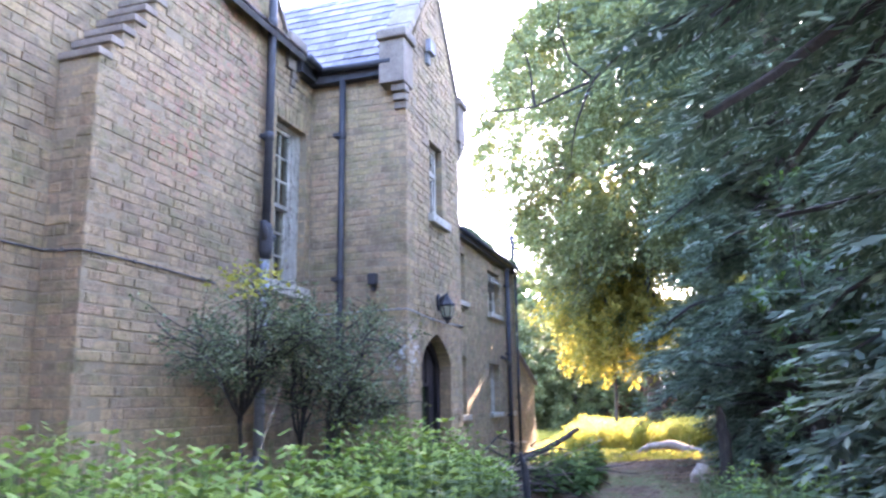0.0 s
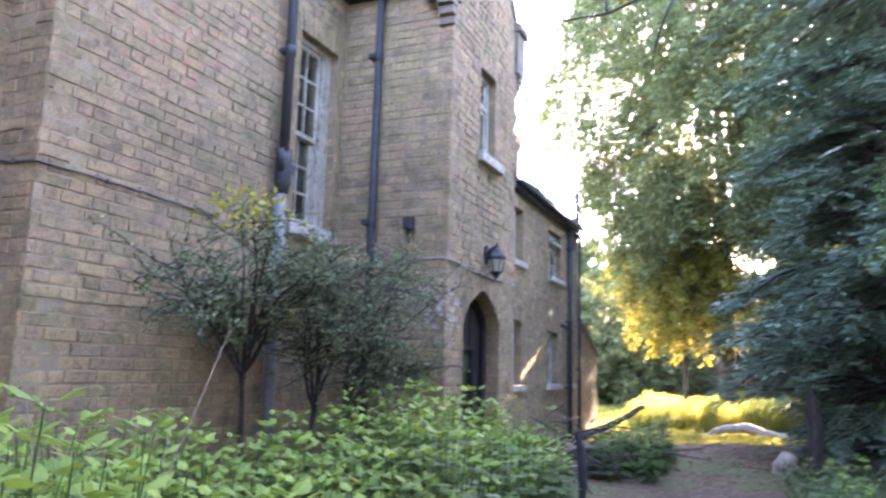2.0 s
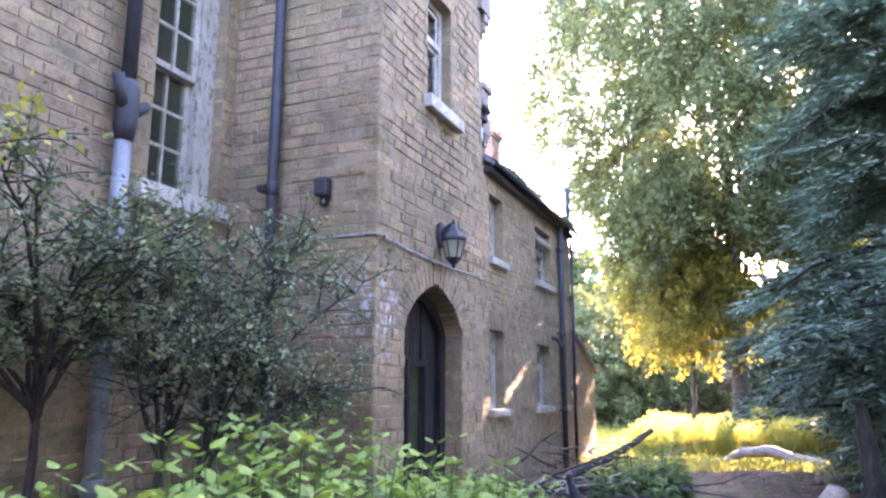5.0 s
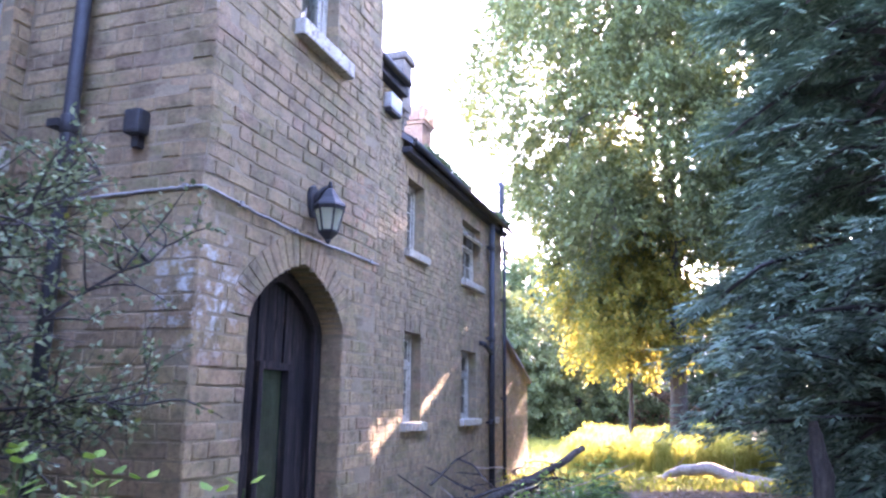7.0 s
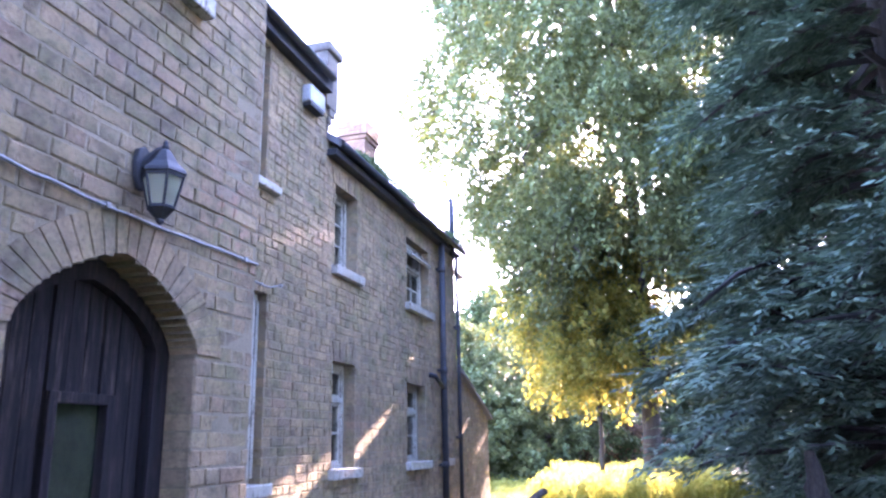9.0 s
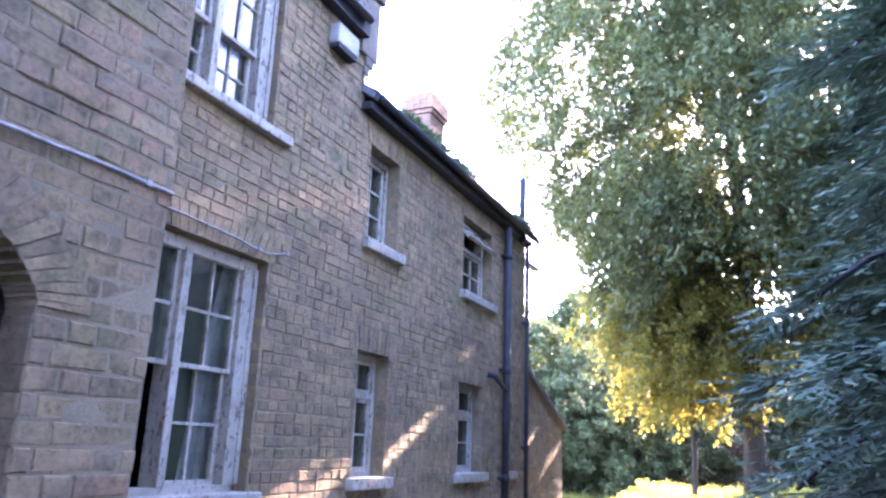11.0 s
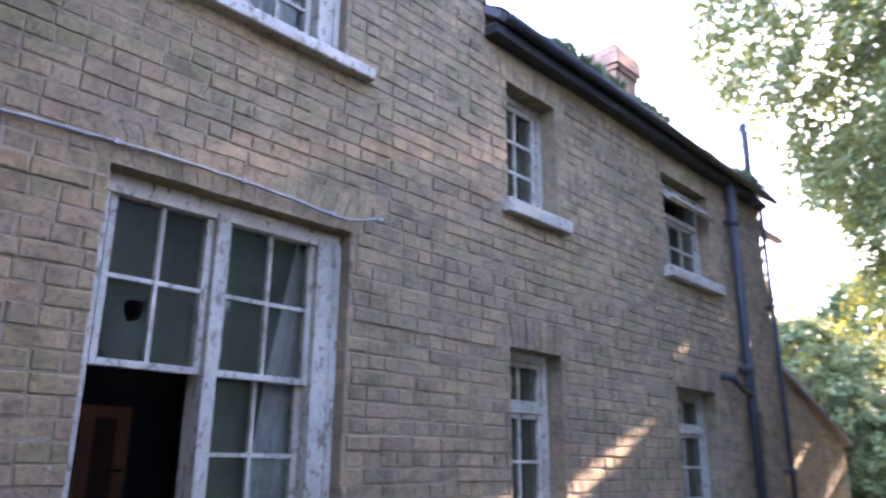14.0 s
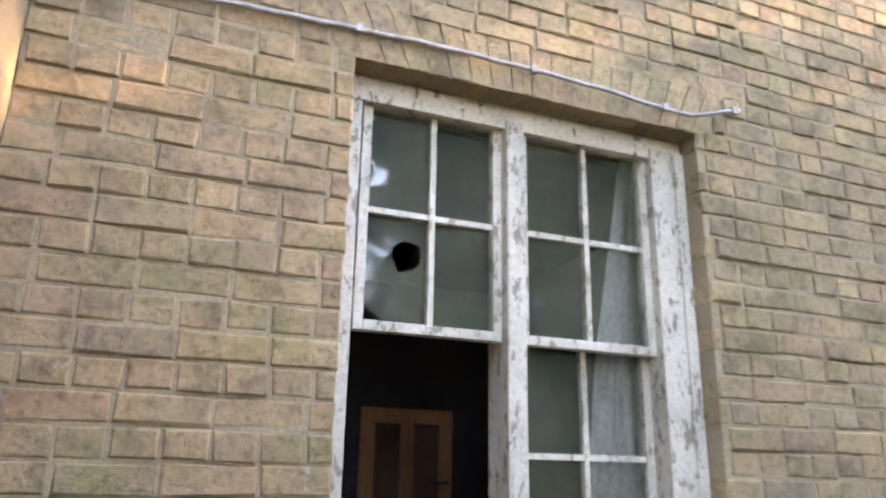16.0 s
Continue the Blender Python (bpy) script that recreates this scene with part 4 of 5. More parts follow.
# ---- chimneys, lean-to ----
def chimney(name, x0, x1, y0, y1, z0, z1, label):
    c = thing(name, label, "chimney", ((x0 + x1) / 2, (y0 + y1) / 2, z0))
    z, i = z0, 0
    rng = random.Random(9)
    part("core", Mesh().box(x0 + 0.012, x1 - 0.012, y0 + 0.012, y1 - 0.012, z0, z1 - 0.02), MORTAR, c)
    while z < z1 - 0.01:
        grow = 0.0 if z < z1 - 0.40 else (0.03 if z < z1 - 0.3 else (0.06 if z < z1 - 0.08 else 0.03))
        for (u0, u1, fixed, axis) in ((y0 - grow, y1 + grow, x1 + grow, 0), (x0 - grow, x1 + grow, y0 - grow, 1)):
            w = 0.225 if i % 2 else 0.1125
            u = u0
            while u < u1 - 0.02:
                e = min(u + w, u1)
                k = rng.uniform(-0.003, 0.003)
                b = Mesh()
                if axis == 0:
                    b.box(fixed - 0.1, fixed + k, u + 0.004, e - 0.004, z + 0.004, z + 0.072)
                else:
                    b.box(u + 0.004, e - 0.004, fixed + k, fixed + 0.1, z + 0.004, z + 0.072)
                part("brick", b, RED, c)
                u = e
        z += 0.076
        i += 1
    return c


chimney("chimney_stack", -5.95, -5.50, 17.42, 17.98, 5.6, 7.15, "red brick chimney stack with oversailing courses")



def lean_region(z):
    return [(Y_E, 20.35 if z < 1.95 else 20.35 - (z - 1.95) * 2.9)] if z < 2.68 else []


WALL_L = Wall("wall_lean_to", (XF - 0.02, 0, 0), (0, 1, 0), (1, 0, 0), levels(SOLE, 2.68, (), [(1.95, 2.68, 10)]), lean_region, 0.3, "dusty brick wall of the lean-to beside the cottage")
tagged(part("wall_lean_to_end", Mesh().box(-6.2, XF - 0.02, 20.05, 20.35, SOLE, 1.93), MORTAR), "brick end wall of the lean-to", "wall", kind="structure")
tagged(part("roof_lean_to", Mesh().prism([(Y_E, 2.725), (20.45, 1.93), (20.45, 1.99), (Y_E, 2.79)], (XF + 0.06, 0, 0), (0, 1, 0), (0, 0, 1), (-2.4, 0, 0)), SLATE), "sloping slate roof of the lean-to", "roof", kind="structure")


# ---- leaves, branches, plants ----
def unit(a):
    return a / np.maximum(np.linalg.norm(a, axis=-1, keepdims=True), 1e-9)


def diamonds(rng, pos, way, length, width, flat=None):
    """Leaves as four-cornered blades: from pos along way; flat: the way that each blade's face looks, roughly."""
    n = len(pos)
    way = unit(way)
    look_ = rng.normal(size=(n, 3)) if flat is None else flat + rng.normal(size=(n, 3)) * 0.45
    side = unit(np.cross(way, look_))
    L, W = np.reshape(length, (-1, 1)) * np.ones((n, 1)), np.reshape(width, (-1, 1)) * np.ones((n, 1))
    v = np.stack([pos, pos + way * L * 0.45 + side * W, pos + way * L, pos + way * L * 0.45 - side * W], axis=1).reshape(-1, 3)
    f = np.arange(n * 4).reshape(-1, 4)
    return v, f


def join(parts_):
    vs, fs, o = [], [], 0
    for v, f in parts_:
        vs.append(v)
        fs.append(f + o)
        o += len(v)
    return np.concatenate(vs), np.concatenate(fs)


def wander(rng, p, d, length, n, wobble, sag):
    """A crooked line of n steps from p towards d; sag pulls it down, negative lifts it."""
    pts = [np.array(p, float)]
    d = unit(np.array(d, float))
    for _ in range(n):
        d = unit(d + rng.normal(size=3) * wobble + np.array([0, 0, -sag]))
        pts.append(pts[-1] + d * length / n)
    return pts


# small gaps in the crowns, in line with the sun, that let flecks of it reach the house: a point of the wall and a radius
SUN_GAPS = [((-4.1, 12.5, 1.1), 0.05), ((-4.1, 13.5, 1.25), 0.03), ((-4.1, 14.2, 1.6), 0.03), ((-4.1, 16.2, 2.85), 0.02), ((-4.1, 18.5, 1.7), 0.02), ((-4.1, 11.6, 0.9), 0.06), ((-2.9, 9.2, 1.95), 0.04)]


def open_gaps(v, f):
    """Takes out the leaves that stand in the sun gaps."""
    mid = v[f].mean(axis=1)
    keep = np.ones(len(f), bool)
    way = np.array(TO_SUN)
    for spot, r in SUN_GAPS:
        off = mid - np.array(spot)
        keep &= np.linalg.norm(off - (off @ way)[:, None] * way, axis=1) > r + 0.05
    v = v[f[keep]].reshape(-1, 3)
    return v, np.arange(len(v)).reshape(-1, 4)


def broadleaf(name, at, height, radius_at, clumps, per, leaf, material, label, category="tree", seed=1, droop=0.5, low=2.5, trunk_r=0.3, limbs=14, bark=BARK, spray=1.0, lean=(0, 0), gaps=0.42):
    """A tree: tapered trunk, limbs, and a crown of hanging sprays of leaves inside an uneven outline."""
    rng = np.random.default_rng(seed)
    x, y = at
    z0 = ground_z(x, y) - 0.05
    t = thing(name, label, category, (x, y, z0))
    spine = [np.array([x + lean[0] * k + 0.12 * math.sin(k * 5), y + lean[1] * k, z0 + k * height * 0.9]) for k in np.linspace(0, 1, 9)]
    part("trunk", Mesh().tube(spine, [trunk_r * (1.35 - 1.0 * k) if k > 0 else trunk_r * 1.5 for k in np.linspace(0, 1, 9)], 10), bark, t, smooth=True)
    def axis_at(z):
        k = min(1, max(0, (z - z0) / (height * 0.9)))
        return np.array([x + lean[0] * k, y + lean[1] * k, z])
    for i in range(limbs):
        k = (i + 0.5) / limbs
        z = low + (height * 0.85 - low) * k ** 1.1
        a = i * 2.4 + rng.uniform(-0.4, 0.4)
        r = radius_at(z) * rng.uniform(0.65, 0.95)
        line = wander(rng, axis_at(z - 0.25 * r), (math.cos(a), math.sin(a), 0.35), r * 1.1, 7, 0.16, 0.05)
        r0 = trunk_r * (0.42 - 0.25 * k)
        wood = Mesh()
        wood.tube(line, [r0 * (1 - 0.88 * q / 7) for q in range(8)], 6, False)
        for q in (3, 5, 6):
            tw = wander(rng, line[q], rng.normal(size=3) * 0.6 + np.array([math.cos(a), math.sin(a), -droop * 0.6]), r * 0.5, 5, 0.25, 0.12 * droop)
            wood.tube(tw, [r0 * 0.35 * (1 - 0.85 * w / 5) for w in range(6)], 5, False)
        part("limb", wood, bark, t, recalc=False)
    out = []
    made = 0
    while made < clumps:
        z = rng.uniform(low, height)
        R = radius_at(z)
        if R <= 0.05 or rng.uniform() > (R / 5.0 + 0.35):
            continue
        a = rng.uniform(0, 2 * math.pi)
        rr = R * (1 + 0.22 * noise.noise((math.cos(a) * 1.7, math.sin(a) * 1.7, z * 0.5 + seed))) * rng.uniform(0.02, 1.0) ** 0.6
        c = axis_at(z) + np.array([math.cos(a) * rr, math.sin(a) * rr, 0])
        if noise.noise((c[0] * 0.55 + seed, c[1] * 0.55, c[2] * 0.7)) < gaps - 0.62:
            continue
        made += 1
        # a spray: leaves scattered along a few drooping twiglets
        d = np.array([math.cos(a), math.sin(a), -droop]) + rng.normal(size=3) * 0.35
        k = per
        s = rng.uniform(0, 1, k) ** 0.8
        L = spray * rng.uniform(0.5, 1.0)
        base = c + unit(d[None])[0] * (s[:, None] * L) + np.array([0, 0, -1]) * (droop * 0.55 * L * s ** 2)[:, None]
        base = base + rng.normal(size=(k, 3)) * np.array([0.15, 0.15, 0.09]) * spray * (0.45 + 0.5 * s[:, None])
        way = unit(d[None]) * 0.5 + rng.normal(size=(k, 3)) * 0.6 + np.array([0, 0, -0.5 * droop])
        out.append(diamonds(rng, base, way, leaf * rng.uniform(0.7, 1.25, k), leaf * 0.30 * rng.uniform(0.8, 1.2, k), np.array([[0, 0, 0.9]])))
    v, f = open_gaps(*join(out))
    soup("crown", v, f, material, t)
    return t


def conifer(name, at, height, radius, label, seed=1, low=0.7, whorls=30, per=7, material=FIR, leaf=0.16, base_z=None, tufts=26, slim=0.10, needles=12, skirt=1.0):
    """A dark conifer: boughs in uneven whorls, each carrying flat drooping sprays."""
    rng = np.random.default_rng(seed)
    x, y = at
    z0 = ground_z(x, y) - 0.05 if base_z is None else base_z
    t = thing(name, label, "tree", (x, y, z0))
    part("trunk", Mesh().tube([(x, y, z0), (x + 0.04, y, z0 + height * 0.3), (x, y + 0.05, z0 + height * 0.7), (x, y, z0 + height)], [radius * 0.11, radius * 0.085, radius * 0.05, 0.02], 10), BARK, t, smooth=True)
    wood, out = Mesh(), []
    for i in range(whorls):
        k = i / whorls
        z = z0 + low + (height - low) * k
        zj = (height - low) / whorls
        for j in range(per):
            a = j * 2 * math.pi / per + i * 1.3 + rng.uniform(-0.35, 0.35)
            r = radius * (1 - k ** 1.6) ** 0.8 * rng.uniform(0.62, 1.1) * (1.0 if k > 0.08 else 0.8) * (skirt if z < z0 + 2.6 else 1.0)
            if r < 0.2:
                continue
            d = np.array([math.cos(a), math.sin(a), 0.22])
            line = wander(rng, (x, y, z + rng.uniform(-1, 1) * zj), d + np.array([0, 0, rng.uniform(-0.25, 0.3)]), r * 1.08, 7, 0.11, rng.uniform(0.06, 0.16))
            wood.tube(line, [0.012 + 0.022 * r * (1 - q / 7.5) for q in range(8)], 4, False)
            line = np.array(line)
            side = np.array([-math.sin(a), math.cos(a), 0])
            n = max(4, int(tufts * r / radius))
            for s in rng.uniform(0.22, 1.0, n) ** 0.8:
                q = s * 7
                i0 = min(6, int(q))
                p = line[i0] + (line[i0 + 1] - line[i0]) * (q - i0)
                sg = rng.choice([-1, 1])
                dd = unit((d * rng.uniform(0.5, 1.0) + side * sg * rng.uniform(0.3, 1.0) + np.array([0, 0, rng.uniform(-0.5, 0.05)]))[None])[0]
                L = rng.uniform(0.3, 0.75) * (0.5 + 0.5 * radius / 2.2)
                m = needles
                w = np.linspace(0.1, 1, m)
                stem = p + dd * (w[:, None] * L) + np.array([0, 0, -0.16 * L]) * (w[:, None] ** 2)
                lat = unit(np.cross(dd, np.array([0, 0, 1.0]))[None])[0]
                lr = np.where(np.arange(m) % 2 == 0, 1, -1)[:, None]
                way = dd * 0.9 + lat * lr * 0.65 + np.array([0, 0, -0.28]) + rng.normal(size=(m, 3)) * 0.14
                out.append(diamonds(rng, stem, way, leaf * (1.25 - 0.6 * w) * rng.uniform(0.85, 1.3, m), leaf * slim, np.array([[0, 0, 1.0]])))
    part("bough_wood", wood, TWIG, t, recalc=False)["kind"] = "stuff"
    v, f = join(out)
    soup("foliage", v, f, material, t)
    return t


def lerp_table(table):
    zs, rs = zip(*table)
    return lambda z: float(np.interp(z, zs, rs, left=0, right=0))


broadleaf("beech_tree", (-1.2, 24.0), 16.5, lerp_table([(4.2, 1.2), (4.9, 2.2), (6.2, 3.3), (8.2, 4.5), (10.5, 5.6), (12.5, 4.6), (15, 3.3), (16.5, 0.6)]), 3700, 76, 0.125, BEECH,
          "tall beech tree with drooping sprays, low sun glowing through its skirt", seed=19, droop=0.9, low=4.2, trunk_r=0.17, limbs=24, spray=1.1, gaps=0.48)
# the beech's own sunlit skirt, built apart so the gold can be coloured in
broadleaf("golden_tree", (-2.35, 23.6), 6.6, lerp_table([(2.8, 0.9), (3.6, 1.5), (4.8, 1.7), (5.8, 1.5), (6.6, 0.6)]), 260, 70, 0.125, SUNGOLDLEAF,
          "hanging skirt of the beech, low-sun gold put into its leaf colour", seed=12, droop=0.9, low=2.8, trunk_r=0.05, limbs=12, spray=0.9, gaps=0.5)

big = conifer("dark_conifer", (1.9, 14.2), 14.0, 2.5, "dark green conifer with drooping sprays reaching the ground", seed=21, low=0.25, whorls=36, per=9, tufts=66, leaf=0.155, slim=0.11, needles=14)
conifer("dark_conifer", (2.6, 3.4), 14.0, 2.85, "dark green conifer with drooping boughs over the path edge", seed=22, low=0.4, skirt=0.72, whorls=44, per=9, leaf=0.10, tufts=64, slim=0.11, needles=15)
small = conifer("dark_conifer", (3.0, 16.6), 11.5, 2.2, "dark green conifer in the row beside the path", seed=23, low=0.3, whorls=34, per=9, tufts=30, leaf=0.26, slim=0.13, needles=9)
for px, py, k, rz in ((3.1, 7.4, 0.95, 250), (1.9, 20.2, 0.95, 30), (4.4, 18.8, 0.9, 150), (5.4, 11.0, 0.8, 200), (5.6, 15.0, 0.9, 310)):
    m = Matrix.Translation((px, py, ground_z(px, py))) @ Matrix.Rotation(radians(rz), 4, "Z") @ Matrix.Scale(k, 4)
    c = copy_thing(small, m)
    c.matrix_basis = m
    tagged(c, "dark green conifer in the row beside the path")
# overhanging bare branch
br = thing("overhanging_branch", "bare forked branch hanging over the path with few leaves", "branch", (0.6, 6.5, 5.5))
rngb = np.random.default_rng(4)
wd = Mesh()
l0 = [np.array(p) for p in ((2.2, 6.4, 5.0), (1.0, 6.6, 5.5), (0.1, 6.8, 5.25), (-0.7, 7.0, 4.65), (-1.3, 7.0, 4.45), (-2.0, 7.1, 4.5))]
wd.tube(l0, [0.034, 0.026, 0.02, 0.015, 0.010, 0.004], 7, False)
lv = []
for q, dd in ((1, (-0.5, 0.1, 0.9)), (2, (-0.9, 0.2, 0.7)), (3, (-0.5, 0, 0.8)), (3, (-0.3, 0, -0.7)), (2, (-0.2, 0.3, 0.9)), (4, (-0.4, 0.1, 0.8))):
    tw = wander(rngb, l0[q], dd, 0.9, 6, 0.3, 0.02)
    wd.tube(tw, [0.016, 0.013, 0.011, 0.009, 0.007, 0.005, 0.003], 5, False)
    pts = np.array(tw[3:])[rngb.integers(0, 4, 9)] + rngb.normal(size=(9, 3)) * 0.07
    lv.append(diamonds(rngb, pts, rngb.normal(size=(9, 3)), 0.1, 0.032))
part("bough", wd, TWIG, br, recalc=False)
v, f = join(lv)
soup("leaves", v, f, BEECH, br)

# trees and bushes beyond the house
dome = lerp_table([(0.2, 2.4), (1.6, 3.2), (3.4, 3.0), (4.8, 2.0), (5.8, 0.5)])
broadleaf("round_bush", (-8.2, 32.0), 5.8, dome, 1000, 46, 0.15, BUSHLEAF, "broad grey green bush beyond the cottage", "bush", 31, 0.35, 0.2, 0.12, 12, BARK, 0.7, gaps=0.3)
broadleaf("round_bush", (-5.4, 35.5), 5.6, dome, 900, 46, 0.15, BUSHLEAF, "leafy green bush at the clearing edge", "bush", 32, 0.35, 0.3, 0.12, 12, BARK, 0.7, gaps=0.3)
# low-sun gold comes from the leaf colour here too
broadleaf("yellowing_tree", (-11.5, 37.0), 8.6, lerp_table([(1.5, 1.6), (3.5, 2.8), (6.5, 2.6), (8.6, 0.5)]), 330, 40, 0.17, SUNGOLDLEAF, "tree whose low-sun gold is put into its leaf colour", "tree", 33, 0.4, 1.2, 0.16, 12, BARK, 0.9, gaps=0.3)
broadleaf("far_tree", (-8.0, 40.0), 8.6, lerp_table([(0.6, 2.6), (3.5, 3.4), (6.5, 2.8), (8.6, 0.6)]), 600, 44, 0.26, BUSHLEAF, "tall green tree behind the bushes", "tree", 34, 0.4, 0.8, 0.2, 12, BARK, 1.2, gaps=0.3)
far = broadleaf("far_tree", (-1.5, 45.0), 7.2, lerp_table([(0.3, 3.4), (3, 4.0), (5.5, 3.0), (7.2, 0.6)]), 800, 50, 0.30, WOODLEAF, "tree at the back of the clearing, its shade put into the leaf colour", "tree", 35, 0.5, 0.4, 0.25, 12, BARK, 1.3, gaps=0.25)
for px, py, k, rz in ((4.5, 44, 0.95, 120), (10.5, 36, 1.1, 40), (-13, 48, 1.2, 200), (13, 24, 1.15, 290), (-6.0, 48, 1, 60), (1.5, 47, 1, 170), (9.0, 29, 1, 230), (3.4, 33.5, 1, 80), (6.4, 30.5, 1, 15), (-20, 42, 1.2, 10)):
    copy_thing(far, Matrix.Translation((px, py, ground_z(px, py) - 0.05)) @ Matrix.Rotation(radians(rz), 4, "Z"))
broadleaf("dead_bush", (-2.4, 37.0), 2.6, lerp_table([(0.2, 1.6), (1.2, 2.0), (2.6, 0.5)]), 130, 36, 0.16, DEADLEAF, "brown dead bush under the dark trees", "bush", 36, 0.7, 0.2, 0.06, 10, TWIG, 0.8, gaps=0.2)
broadleaf("young_maple", (1.25, 8.5), 4.0, lerp_table([(1.2, 0.3), (2.0, 0.55), (3.2, 0.55), (4.0, 0.2)]), 48, 20, 0.085, NETTLE, "young bright green sapling beside the path", "tree", 37, 0.3, 1.0, 0.022, 8, TWIG, 0.4, gaps=0.3)


def nettles(name, count, spots, label, seed, tall=(0.75, 1.25)):
    """A stand of nettles: stems with crossed pairs of toothed, drooping leaves, smaller and paler to the tip."""
    rng = np.random.default_rng(seed)
    st, lv, tips = Mesh(), [], []
    made = 0
    while made < count:
        x0, x1, y0, y1 = spots[rng.integers(0, len(spots))]
        x, y = rng.uniform(x0, x1), rng.uniform(y0, y1)
        if noise.noise((x * 0.9, y * 0.9, seed)) < -0.32:
            continue
        made += 1
        z = ground_z(x, y) - 0.02
        h = rng.uniform(*tall) * (0.92 + 0.25 * noise.noise((x * 0.7, y * 0.7, 5.0)))
        d = np.array([rng.normal() * 0.1, rng.normal() * 0.1, 1.0])
        tip = np.array([x, y, z]) + d * h
        st.tube([(x, y, z), tuple(np.array([x, y, z]) * 0.5 + tip * 0.5 + rng.normal(size=3) * 0.015), tuple(tip)], [0.005, 0.004, 0.002], 4, False)
        pairs = 10
        a = rng.uniform(0, 6.3)
        for q in range(pairs):
            k = 0.22 + 0.78 * q / (pairs - 1)
            p = np.array([x, y, z]) + d * h * k
            a += math.pi / 2 + rng.normal() * 0.15
            L = 0.145 * (1.12 - 0.72 * ((q / (pairs - 1)) ** 1.6)) * rng.uniform(0.85, 1.2)
            for sgn in (0, math.pi):
                c, s = math.cos(a + sgn), math.sin(a + sgn)
                w = np.array([c, s, 0.25 - 0.7 * (1 - k) + (0.5 if q > 7 else 0)])
                w = w / np.linalg.norm(w)
                sd = np.array([-s, c, 0])
                up = np.cross(w, sd)
                b = p + w * 0.02
                m1, m2, tp = b + w * L * 0.28, b + w * L * 0.62 - np.array([0, 0, 0.05 * L]), b + w * L - np.array([0, 0, 0.22 * L])
                W = L * 0.31
                (tips if q >= pairs - 2 else lv).append(np.array([b, m1 + sd * W + up * W * -0.25, m1, m1 - sd * W + up * W * -0.25, m2 + sd * W * 0.7 + up * W * -0.2, m2, m2 - sd * W * 0.7 + up * W * -0.2, tp]))
    t = thing(name, label, "nettles", (0, 0, 0), kind="stuff")
    part("stems", st, NETTLE, t, recalc=False)
    blade = np.array([[0, 1, 2, 2], [0, 2, 3, 3], [4, 7, 5, 5], [5, 7, 6, 6], [1, 4, 5, 2], [2, 5, 6, 3]])
    for what, blades, material in (("leaves", lv, NETTLE), ("young_leaves", tips, NETTLETIP)):
        f = (np.arange(len(blades))[:, None, None] * 8 + blade[None]).reshape(-1, 4)
        soup(what, np.concatenate(blades).tolist(), [tuple(r[:3]) if r[2] == r[3] else tuple(r) for r in f.tolist()], material, t)


nettles("nettle_patch", 1700, [(-3.9, -1.4, 1.8, 4.2), (-2.9, -1.6, 3.4, 6.8), (-3.0, -1.4, 2.2, 4.6)], "dense green stinging nettles against the house", 51, (0.82, 1.48))
nettles("nettle_patch", 620, [(-2.75, -1.9, 6.4, 8.2), (-2.7, -2.2, 7.0, 8.8)], "green nettles in front of the porch", 52, (0.65, 1.1))
nettles("nettle_patch", 150, [(-2.6, -1.6, 11.5, 14.5), (0.2, 1.5, 7.5, 10.5)], "scattered nettles along the path", 53, (0.5, 0.95))


